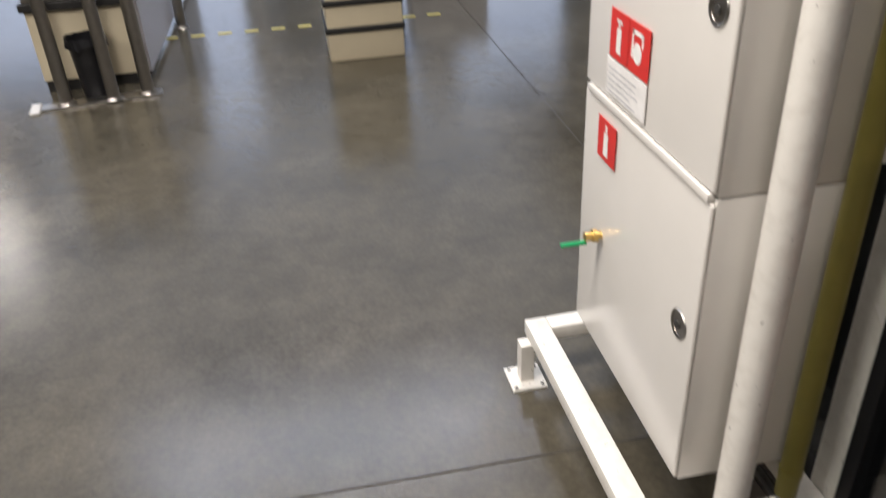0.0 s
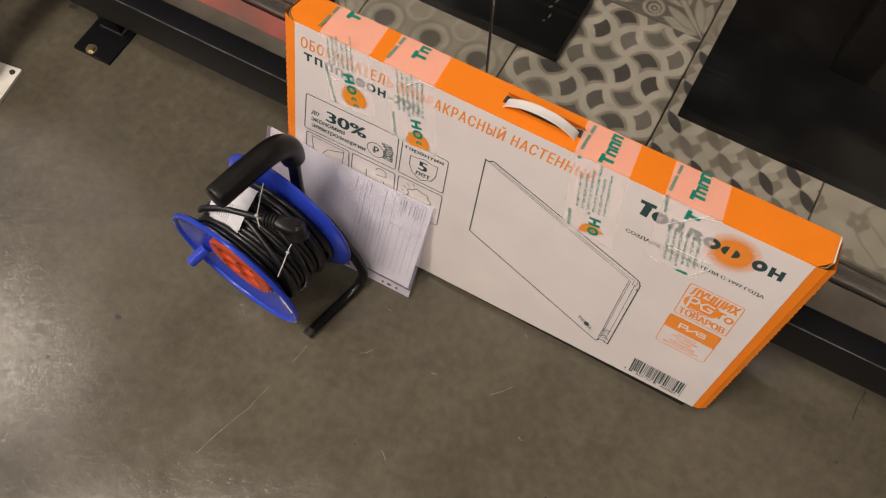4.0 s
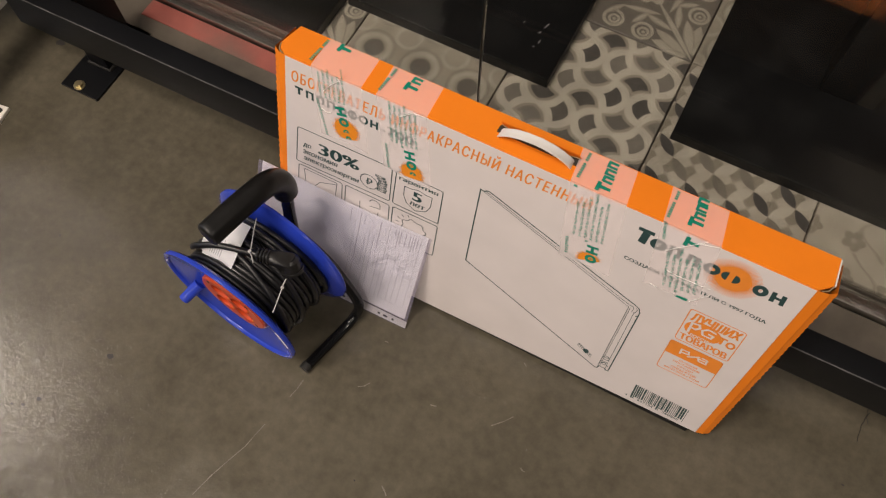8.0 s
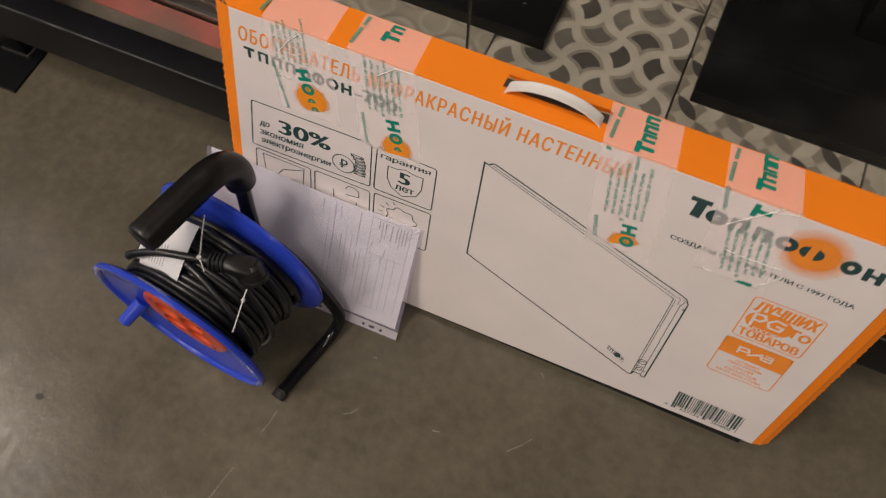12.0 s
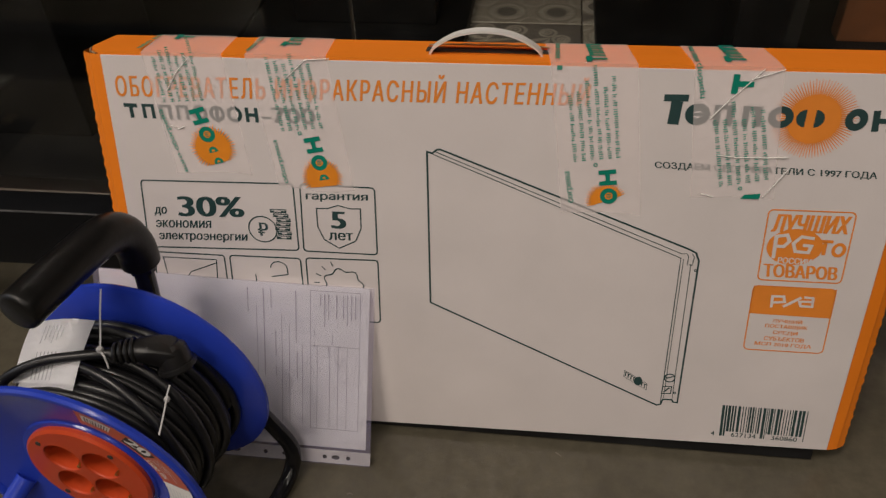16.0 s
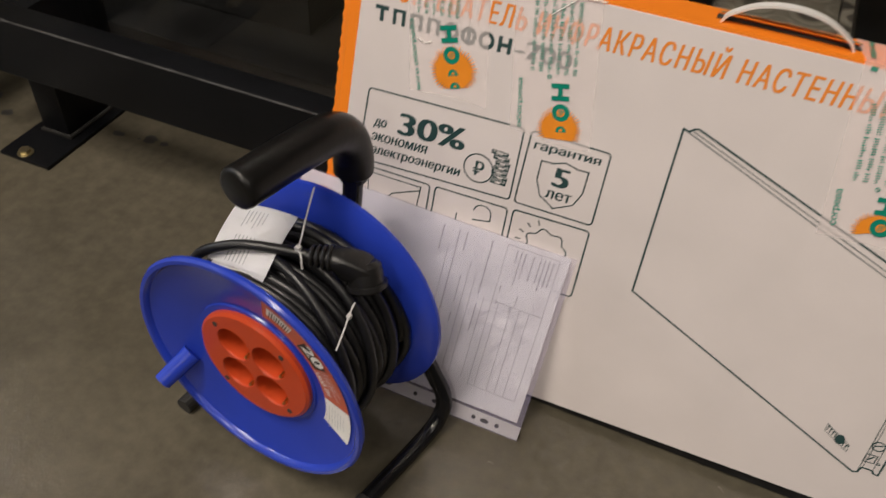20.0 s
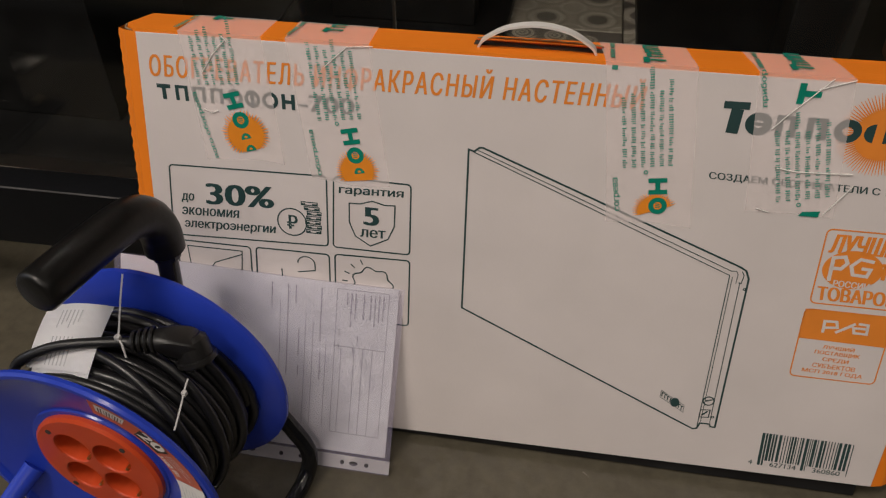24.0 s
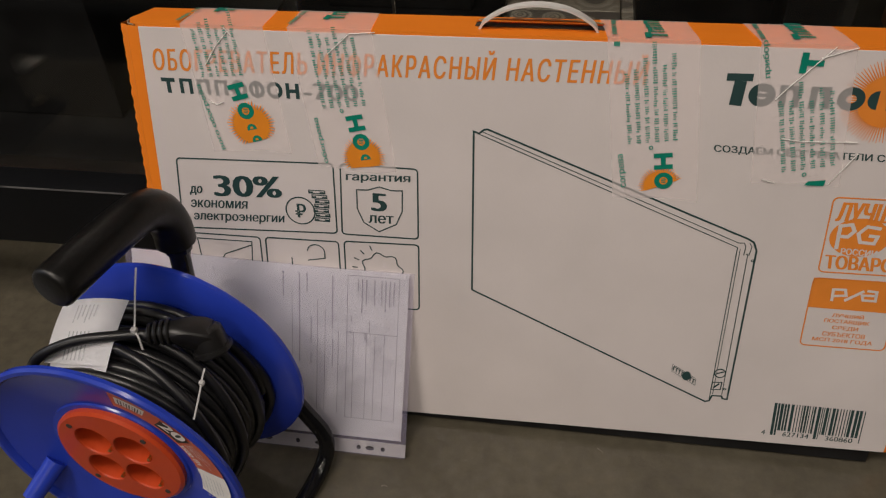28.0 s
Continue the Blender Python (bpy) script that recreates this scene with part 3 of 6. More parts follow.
        c = blend(step(edge, 0.41, 0.015), c, LIGHT)
    elif kind == "petals":
        U, W = math_node("ADD", U, 0.26 * side), math_node("ADD", W, 0.41 * side)
        c = blend(step(math_node("MULTIPLY", cell(U, side, 0.5), cell(W, side, 0.5)), 0.0, 0.004), (0.5, 0.445, 0.365), (0.3, 0.262, 0.208))
        for sx, sy in ((0, 0.5), (0.5, 0)):
            x, y = cell(U, side, sx), cell(W, side, sy)
            # a petal lies where two circles overlap
            if sx:
                p1, p2 = radius(x, math_node("ADD", y, 0.5)), radius(x, math_node("SUBTRACT", y, 0.5))
            else:
                p1, p2 = radius(math_node("ADD", x, 0.5), y), radius(math_node("SUBTRACT", x, 0.5), y)
            inside = math_node("MAXIMUM", p1, p2)
            rnd = nt.nodes.new("ShaderNodeTexWhiteNoise")
            rnd.noise_dimensions = "2D"
            comb = nt.nodes.new("ShaderNodeCombineXYZ")
            nt.links.new(math_node("FLOOR", math_node("ADD", math_node("DIVIDE", U, side), 100.5 + sx)), comb.inputs[0])
            nt.links.new(math_node("FLOOR", math_node("ADD", math_node("DIVIDE", W, side), 100.5 + sy)), comb.inputs[1])
            nt.links.new(comb.outputs[0], rnd.inputs["Vector"])
            petal = blend(step(rnd.outputs["Value"], 0.55, 0.01), (0.56, 0.505, 0.42), (0.5, 0.445, 0.365)) if sx else blend(step(rnd.outputs["Value"], 0.45, 0.01), DARKC, (0.23, 0.2, 0.165))
            c = blend(step(inside, 0.69, 0.015), petal, c)
    elif kind == "dots":
        s = TILE / 3
        r1 = radius(cell(X, s), cell(Y, s))
        r2 = radius(cell(X, s, 0.5), cell(Y, s, 0.5))
        c = blend(step(math_node("ABSOLUTE", math_node("SUBTRACT", r2, 0.24)), 0.035), (0.5, 0.45, 0.37), (0.4, 0.352, 0.285))
        c = blend(step(math_node("ABSOLUTE", math_node("SUBTRACT", r1, 0.31)), 0.045), (0.5, 0.45, 0.37), c)
        c = blend(step(math_node("ABSOLUTE", math_node("SUBTRACT", r1, 0.4)), 0.022), (0.33, 0.29, 0.235), c)
        c = blend(step(r1, 0.2), (0.165, 0.145, 0.123), c)
    elif kind == "blossom":
        # dark flowers and thin stems on a pale ground
        s = TILE / 2
        x, y = cell(X, s, 0.3), cell(Y, s, 0.15)
        stem = math_node("ABSOLUTE", math_node("SUBTRACT", x, math_node("MULTIPLY", math_node("SINE", math_node("MULTIPLY", y, 9.0)), 0.16)))
        c = blend(step(stem, 0.022), (0.33, 0.289, 0.23), (0.45, 0.4, 0.325))
        x2, y2 = cell(X, s / 2), cell(Y, s / 2)
        r = radius(x2, y2)
        lobe = math_node("SUBTRACT", r, math_node("MULTIPLY", math_node("ABSOLUTE", math_node("COSINE", math_node("MULTIPLY", math_node("ARCTAN2", y2, x2), 2.5))), 0.09))
        c = blend(step(lobe, 0.19), (0.29, 0.253, 0.2), c)
        c = blend(step(r, 0.07), (0.4, 0.352, 0.285), c)
    else:
        # leaves and curling stems on a dark ground, mirrored about the diagonals
        P = math_node("ABSOLUTE", math_node("DIVIDE", math_node("SUBTRACT", X, Y), TILE * math.sqrt(2)))
        Q = math_node("ABSOLUTE", math_node("DIVIDE", math_node("ADD", X, Y), TILE * math.sqrt(2)))
        DARKC, LIGHT, MIDC = (0.19, 0.165, 0.14), (0.48, 0.43, 0.35), (0.36, 0.315, 0.255)

        def reach(a, e):
            return radius(math_node("SUBTRACT", P, a), math_node("SUBTRACT", Q, e))

        def lens(a, e, wide):
            """Distance outside a pointed leaf from a to e."""
            a, e = Vector(a), Vector(e)
            h = ((e - a).length_squared / 4 - wide * wide / 4) / wide
            mid, nrm = (a + e) / 2, Vector((a.y - e.y, e.x - a.x)).normalized()
            o1, o2 = mid + nrm * h, mid - nrm * h
            return math_node("SUBTRACT", math_node("MAXIMUM", reach(*o1), reach(*o2)), h + wide / 2)

        def lay(dist, tone, c, edge=0.0):
            return blend(step(dist, edge, 0.004), tone, c)
        c = lay(lens((0.18, 0.0), (0.7, 0.0), 0.035), LIGHT, blend(step(P, 9.0), DARKC, DARKC))
        for a, e, r in ((0.384, 0.2, 0.062), (0.227, 0.336, 0.062), (0.06, 0.46, 0.05)):
            c = lay(math_node("ABSOLUTE", math_node("SUBTRACT", reach(a, e), r)), LIGHT, c, 0.011)
            c = lay(math_node("ABSOLUTE", math_node("SUBTRACT", reach(a + 0.008, e), r * 0.5)), LIGHT, c, 0.009)
            c = lay(reach(a + 0.01, e), LIGHT, c, r * 0.2)
        for a, e, wide in (((0.44, 0.02), (0.262, 0.12), 0.05), ((0.262, 0.1), (0.3, 0.24), 0.045), ((0.3, 0.03), (0.15, 0.24), 0.045), ((0.15, 0.22), (0.17, 0.38), 0.045), ((0.1, 0.2), (0.0, 0.42), 0.05)):
            c = lay(lens(a, e, wide), MIDC, c)
            c = lay(lens(a, e, wide * 0.55), LIGHT, c)
        for a, e, wide in (((0.645, 0.012), (0.468, 0.172), 0.09), ((0.64, 0.02), (0.395, 0.11), 0.075), ((0.66, 0.02), (0.56, 0.15), 0.05)):
            c = lay(lens(a, e, wide), MIDC, c)
            c = lay(lens(a, e, wide * 0.72), LIGHT, c)
        th = math_node("ARCTAN2", Q, math_node("SUBTRACT", P, 0.1))
        lobe = math_node("SUBTRACT", reach(0.1, 0.0), math_node("MULTIPLY", math_node("ABSOLUTE", math_node("COSINE", math_node("MULTIPLY", th, 3.0))), 0.035))
        c = lay(lobe, LIGHT, c, 0.085)
        c = lay(lobe, MIDC, c, 0.045)
    n = nt.nodes.new("ShaderNodeTexNoise")
    n.inputs["Scale"].default_value, n.inputs["Detail"].default_value = 25, 8
    nt.links.new(tc.outputs["Object"], n.inputs["Vector"])
    mr = nt.nodes.new("ShaderNodeMapRange")
    mr.inputs["From Min"].default_value, mr.inputs["From Max"].default_value = 0.3, 0.7
    mr.inputs["To Min"].default_value, mr.inputs["To Max"].default_value = 0.85, 1.12
    nt.links.new(n.outputs["Fac"], mr.inputs["Value"])
    mul = nt.nodes.new("ShaderNodeVectorMath")
    mul.operation = "SCALE"
    nt.links.new(c, mul.inputs[0])
    nt.links.new(mr.outputs[0], mul.inputs["Scale"])
    nt.links.new(mul.outputs[0], b.inputs["Base Color"])
    return m


tile_kinds = {k: tile_mat("tile_" + k, k) for k in ("waves", "petals", "dots", "scroll", "blossom")}
tile_meshes = {}
for k, m in tile_kinds.items():
    bm = box((-TILE / 2 + 0.0015, -TILE / 2 + 0.0015, 0), (TILE / 2 - 0.0015, TILE / 2 - 0.0015, 0.012), 0.0015, 1)
    me = bpy.data.meshes.new("tile")
    bm.to_mesh(me)
    bm.free()
    me.materials.append(m)
    tile_meshes[k] = me
order = {(0, 0): "waves", (1, 0): "petals", (-1, 0): "dots", (0, 1): "scroll", (1, 1): "dots", (2, 0): "blossom", (-1, 1): "petals", (-2, 0): "scroll"}
for i in range(-7, 8):
    for j in range(0, 4):
        k = order.get((i, j)) or ("petals", "scroll", "waves", "dots")[(i * 3 + j * 2 + 7) % 4]
        t = new("tile", tile_meshes[k])
        t.parent = display_floor
        t.location = (0.497 - TILE / 2 + i * TILE, 0.386 + TILE / 2 + j * TILE, 0.0205)


# ---- things behind the glass ----
def plinth(x0, y0, x1, y1, posts, label):
    th = thing("display_plinth", label, "plinth", Matrix.Translation((x0, y0, 0.0325)), group="plinths behind the glass")
    part("slab", box((0, 0, 0), (x1 - x0, y1 - y0, 0.028), 0.003), M_PLINTH, th)
    for px, py, w, d in posts:
        part("upright", box((px, py, 0.0281), (px + w, py + d, 1.9), 0.004), M_PLINTH, th)
    return th


plinth(-1.85, 0.388, -0.212, 1.4, ((0.9, 0.12, 0.6, 0.3), (0.2, 0.3, 0.5, 0.3)), "black plinth slab with tall black cabinets close behind the glass")
plinth(-0.205, 0.512, 0.259, 1.3, ((0.1, 0.45, 0.3, 0.06),), "low black plinth slab with a scuffed top behind the glass")
plinth(0.522, 0.516, 1.7, 1.35, ((0.22, 0.225, 0.11, 0.09), (0.75, 0.6, 0.3, 0.06)), "low black plinth slab with a black upright behind the glass")
plinth(1.85, 0.53, 3.2, 1.35, ((0.4, 0.4, 0.2, 0.1),), "low black plinth slab behind the glass")
scuffed = [o for o in bpy.data.objects if o.name.startswith("display_plinth")][1]
rnd = random.Random(21)
for x, y, l, a in ((0.406, 0.122, 0.02, 70), (0.4, 0.1, 0.011, 40), (0.409, 0.078, 0.014, 80), (0.403, 0.062, 0.007, 20), (0.36, 0.11, 0.006, 60), (0.33, 0.2, 0.012, 100), (0.28, 0.16, 0.008, 30)):
    c, s = math.cos(radians(a)), math.sin(radians(a))
    bm = bmesh.new()
    bm.faces.new([bm.verts.new((x + u * c - v * s, y + u * s + v * c, 0.0285)) for u, v in ((-l / 2, 0), (-l / 5, -0.0013), (l / 2, 0.0004), (l / 5, 0.0016))])
    part("scuff", bm, M_SCUFF, scuffed, "pale scuff mark")
th = thing("door_sample", "brown wooden display board standing on a black plinth", "display board", Matrix.Translation((0.98, 0.93, 0.061)))
part("board", box((0, 0, 0), (0.7, 0.045, 1.5), 0.004), M_WOOD, th)


# ---- black guard rail ----
rail = thing("guard_rail", "low black steel guard rail bolted to the floor", "guard rail", Matrix.Translation((0, 0.1125, 0)) @ Matrix.Rotation(0.011, 4, "Z"))
shade(part("beam", box((-0.69, 0.0, 0.135), (2.6, 0.041, 0.225), 0.003, 3), M_BEAM, rail), 0.8)
# thin pale tube in place of the highlight on the beam's ridge
part("edge_glint", tube([(-0.688, 0.0008, 0.2242), (2.598, 0.0008, 0.2242)], 0.0012, 6), M_EDGEGLINT, rail, "painted glint along the top front edge")
for px in (-0.5925, 1.55):
    shade(part("leg", box((px - 0.0255, 0.0415, 0.0062), (px + 0.0255, 0.132, 0.224), 0.004, 2), M_BEAM, rail), 0.7)
    part("base_plate", box((px - 0.046, -0.03, 0.0), (px + 0.046, 0.162, 0.006), 0.001), M_BEAM, rail)
    bm = bmesh.new()
    bmesh.ops.create_cone(bm, cap_ends=True, segments=6, radius1=0.0085, radius2=0.0085, depth=0.007, matrix=Matrix.Translation((px - 0.008, -0.017, 0.0098)))
    bmesh.ops.create_cone(bm, cap_ends=True, segments=20, radius1=0.012, radius2=0.012, depth=0.0016, matrix=Matrix.Translation((px - 0.008, -0.017, 0.0068)))
    part("bolt", bm, M_BOLT, rail, "yellow zinc hex bolt")
    part("weld_bead", tube([(px - 0.027, 0.0405, 0.0085), (px + 0.027, 0.0405, 0.0085), (px + 0.0275, 0.132, 0.0085)], 0.004, 8), M_RUBBER, rail, "rough dark weld bead")


# ---- white rack with the fire cabinet ----
rack = thing("cabinet_rack", "white painted steel tube stand with bolted foot plates", "rack", Matrix.Translation((-0.73, -0.094, 0)) @ Matrix.Rotation(radians(1.2), 4, "Z") @ Matrix.Translation((0.725, 0.115, 0)))
BZ0, BZ1 = 0.143, 0.19
shade(part("front_bar", box((-1.583, -0.115, BZ0), (-0.725, -0.05, BZ1), 0.004, 2), M_WHITEPAINT, rack), 0.8)
shade(part("side_bar", box((-0.79, -0.0495, BZ0), (-0.7252, 0.335, BZ1 - 0.0005), 0.004, 2), M_WHITEPAINT, rack), 0.8)
shade(part("side_bar", box((-1.583, -0.0495, BZ0), (-1.523, 0.335, BZ1 - 0.0005), 0.004, 2), M_WHITEPAINT, rack), 0.8)
shade(part("back_bar", box((-1.5225, 0.29, BZ0), (-0.7905, 0.335, BZ1 - 0.001), 0.004, 2), M_WHITEPAINT, rack), 0.8)
for fx, fy, turn in ((-0.734, -0.104, 7.2), (-1.535, -0.125, 0), (-1.535, 0.285, 0)):
    leg = part("leg", box((fx - 0.021, fy - 0.021, 0.0082), (fx + 0.021, fy + 0.021, BZ0), 0.003), M_WHITEPAINT, rack)
    fp = part("foot_plate", box((-0.056, -0.054, 0.0), (0.056, 0.054, 0.008), 0.001), M_WHITEPAINT, rack)
    fp.matrix_basis = Matrix.Translation((fx, fy, 0)) @ Matrix.Rotation(radians(turn), 4, "Z")
    for sx in (-1, 1):
        for sy in (-1, 1):
            bm = bmesh.new()
            bmesh.ops.create_cone(bm, cap_ends=True, segments=12, radius1=0.006, radius2=0.005, depth=0.003, matrix=Matrix.Translation((sx * 0.043, sy * 0.041, 0.0096)))
            part("anchor_screw", bm, M_HOLE, fp, "dark anchor screw hole")
shade(part("back_post", box((-0.815, 0.336, 0.0), (-0.737, 0.376, 2.3), 0.004), M_WHITEPAINT, rack), 0.8)
part("foot_plate", box((-0.862, 0.262, 0.0), (-0.748, 0.3355, 0.008), 0.001), M_WHITEPAINT, rack)
shade(part("upright_pipe", tube([(-0.757, 0.096, 0.1902), (-0.757, 0.096, 2.3)], 0.0355, 24), M_WHITEPAINT, rack), 0.8)
shade(part("upright_pipe", tube([(-1.57, 0.09, 0.1902), (-1.57, 0.09, 2.3)], 0.031, 24), M_WHITEPAINT, rack), 0.8)
part("crossbar", box((-1.55, 0.28, 1.0), (-0.79, 0.31, 1.04), 0.003), M_WHITEPAINT, rack)

cab = thing("fire_hose_cabinet", "off-white steel fire hose cabinet with red fire signs on its door", "fire cabinet", Matrix.Translation((-0.833, 0.019, 0.264)))
W, D, HS, HT = 0.66, 0.265, 0.69, 1.35
shade(part("lower_body", box((-W, 0.004, 0.0), (0, D, HS), 0.003, 2), M_CABINET, cab), 0.7)
shade(part("upper_body", box((-W, 0.004, HS + 0.004), (0, D, HT), 0.003, 2), M_CABINET, cab), 0.7)
ld = shade(part("lower_door", box((-W + 0.006, -0.006, 0.006), (-0.0002, 0.0038, HS - 0.009), 0.006, 3), M_CABINET, cab), 0.7)
ud = shade(part("upper_door", box((-W + 0.006, -0.006, HS + 0.012), (-0.0002, 0.0038, HT - 0.006), 0.006, 3), M_CABINET, cab), 0.7)
shade(part("seam_ridge", box((-W + 0.03, -0.012, HS - 0.008), (-0.008, 0.0035, HS + 0.010), 0.003, 2), M_CABINET, cab), 0.7)
for dr, z in ((ld, 0.382), (ud, 1.013)):
    lk = part("lock_recess", lathe([(0.0, -0.0092), (0.026, -0.0092), (0.026, -0.0105), (0.031, -0.0125), (0.0335, -0.009)], 32), M_STEEL, dr, "round recessed steel lock plate")
    lk.location = (-0.06, 0.0025, z)
    p = part("lock_core", lathe([(0.0, -0.0125), (0.009, -0.0125), (0.009, -0.0093)], 20), M_HOLE, dr)
    p.location = (-0.063, 0.0025, z - 0.003)
# pictogram signs
x0, z0 = -0.505, 0.805
part("fire_sign", box((x0, -0.0115, z0), (x0 + 0.1, -0.0095, z0 + 0.105)), M_SIGNRED, ud, "red fire extinguisher sign")
part("fire_sign", box((x0 + 0.105, -0.0115, z0), (x0 + 0.207, -0.0095, z0 + 0.105)), M_SIGNRED, ud, "red fire hose sign")
bm = bars(((x0 + 0.038, z0 + 0.015, x0 + 0.062, z0 + 0.07), (x0 + 0.045, z0 + 0.072, x0 + 0.055, z0 + 0.085), (x0 + 0.035, z0 + 0.08, x0 + 0.065, z0 + 0.088)), -0.0121)
part("sign_picture", bm, M_WHITE, ud)
bm = bars(((x0 + 0.12, z0 + 0.03, x0 + 0.128, z0 + 0.09), (x0 + 0.12, z0 + 0.08, x0 + 0.175, z0 + 0.09), (x0 + 0.17, z0 + 0.06, x0 + 0.178, z0 + 0.09)), -0.0121)
plate(ring_pts(x0 + 0.15, z0 + 0.045, 0.022, 20), -0.0121, bm)
part("sign_picture", bm, M_WHITE, ud)
part("notice", box((x0 - 0.008, -0.0115, z0 - 0.085), (x0 + 0.207, -0.0095, z0 - 0.006)), M_WHITE, ud, "white notice label with grey print")
part("notice_print", text_lines(x0, z0 - 0.08, 0.19, 0.066, 5, -0.0121, 4), M_TEXTPALE, ud)
x0, z0 = -0.545, 0.55
part("fire_sign", box((x0, -0.0115, z0), (x0 + 0.108, -0.0095, z0 + 0.1)), M_SIGNRED, ld, "red fire extinguisher sign with white picture")
part("sign_picture", bars(((x0 + 0.038, z0 + 0.012, x0 + 0.066, z0 + 0.07), (x0 + 0.046, z0 + 0.072, x0 + 0.058, z0 + 0.09)), -0.0121), M_WHITE, ld)
valve = part("valve", lathe([(0, -0.0), (0.012, 0.0), (0.012, 0.02), (0.017, 0.02), (0.017, 0.032), (0.010, 0.032), (0.010, 0.05), (0, 0.05)], 16), M_BRASS, cab, "small brass valve")
valve.matrix_local = pose(-0.5, -0.05, 0.345)
part("lever", box((-0.007, -0.062, -0.02), (0.007, 0.006, -0.012), 0.003), M_GREEN, valve, "bright green valve lever")
hose = thing("olive_hose", "olive yellow vertical hose pipe behind the cabinet", "hose", Matrix.Translation((-0.8, 0.262, 0.1955)))
shade(part("pipe", tube([(0, 0.012, 0), (0, 0.012, 2.0)], 0.024, 20), M_OLIVE, hose), 0.8)
for z in (0.06, 1.5):
    part("pipe_clamp", tube([(0, 0.012, z), (0, 0.012, z + 0.02)], 0.0262, 20), M_OLIVE, hose)

# barrier tape tied to the rack post
bt = thing("barrier_tape", "red and white striped barrier tape tied before the glass", "barrier tape", Matrix.Translation((-0.722, 0.345, 0.702)))


def tape_pt(s, v):
    a, b = Vector((0, 0, 0)), Vector((2.63, -0.016, 0.75))
    p = a.lerp(b, s) + Vector((0, 0, 0.055 * math.sin(math.pi * s)))
    return p + Vector((0.0, 0.006 * math.sin(9 * s) * v * min(1.0, 6 * s), 0.035 * v + 0.002 * math.sin(14 * s)))


N = 29
for k in range(N):
    bm = bmesh.new()
    q = []
    for s, v in ((k / N, -1), ((k + 1) / N, -1), ((k + 1) / N - 0.02, 1), (k / N - 0.02, 1)):
        q.append(bm.verts.new(tape_pt(s, v)))
    bm.faces.new(q)
    bmesh.ops.solidify(bm, geom=bm.faces[:], thickness=0.0004)
    part("stripe", bm, M_BRED if k % 2 else M_BWHITE, bt)


# ---- heater carton ----
LEANING = -12.1
BOX_M = Matrix.Translation((0, 0, 0.0205)) @ Matrix.Rotation(radians(LEANING), 4, "X")
BH, BT = 0.4405, 0.0615
carton = thing("heater_carton", "flat white and orange cardboard heater carton leaning on a rail", "cardboard box", BOX_M)
# the front is a little wider at its foot and stands higher at the right
FTL, FTR, FBL, FBR = Vector((-0.011, 0.4402)), Vector((0.7625, 0.4432)), Vector((-0.034, -0.0145)), Vector((0.769, 0.0035))


def on_card(a, b):
    """A place on the front from shares of its width and height."""
    return FBL.lerp(FBR, a).lerp(FTL.lerp(FTR, a), b)


def card_block(a0, a1, b0, b1, y0, y1, bevel=0.0006):
    bm = box((0, 0, 0), (1, 1, 1))
    for v in bm.verts:
        p = on_card(a1 if v.co.x > 0.5 else a0, b1 if v.co.z > 0.5 else b0)
        v.co = (p.x, y1 if v.co.y > 0.5 else y0, p.y)
    if bevel:
        bmesh.ops.bevel(bm, geom=bm.edges[:], offset=bevel, segments=1, affect="EDGES")
    return bm


part("front_panel", card_block(0, 1, 0, 1, 0.0, 0.003), M_CARD, carton, "white printed cardboard front")
part("back_panel", card_block(-0.015, 1.015, 0.014, 1, BT - 0.003, BT), M_KRAFT, carton)
bm = bmesh.new()
rim = [(FTL.x, 0.0003), (FTR.x, 0.0003), (0.7675, 0.0045), (0.779, 0.016), (0.7795, BT + 0.002), (-0.0245, BT + 0.002), (-0.0285, 0.02), (-0.0225, 0.008)]
lids = [[bm.verts.new((x, y, FTL.y + (FTR.y - FTL.y) * (x + 0.011) / 0.7735 + z + 0.0012 * math.sin(9 * x) * (y > 0.05))) for x, y in rim] for z in (-0.0005, 0.0025)]
bm.faces.new(lids[0][::-1])
bm.faces.new(lids[1])
for k in range(8):
    bm.faces.new((lids[0][k], lids[0][(k + 1) % 8], lids[1][(k + 1) % 8], lids[1][k]))
bmesh.ops.recalc_face_normals(bm, faces=bm.faces)
part("top_panel", bm, M_ORANGE, carton, "orange top flap")


def top_z(x):
    return FTL.y + (FTR.y - FTL.y) * (x + 0.011) / 0.7735 + 0.0025


part("cut_edge", box((0.7797, 0.017, top_z(0.77) - 0.003), (0.7815, BT + 0.001, top_z(0.77) + 0.0004)), M_STRAP, carton, "pale cut cardboard edge")
part("bottom_panel", card_block(0.0, 1.0, 0.0035, 0.0105, 0.0035, BT - 0.0035), M_KRAFT, carton)
# black strip that paints the shadow gap below the front panel
bm = box((0, 0, 0), (1, 1, 1))
for v in bm.verts:
    p = on_card(0.985 if v.co.x > 0.5 else 0.1, 0.002)
    v.co = (p.x, 0.02 if v.co.y > 0.5 else 0.005, p.y if v.co.z > 0.5 else -0.0165)
part("bottom_gap_shade", bm, M_PLINTH, carton, "black strip standing in for the shadow gap under the carton")
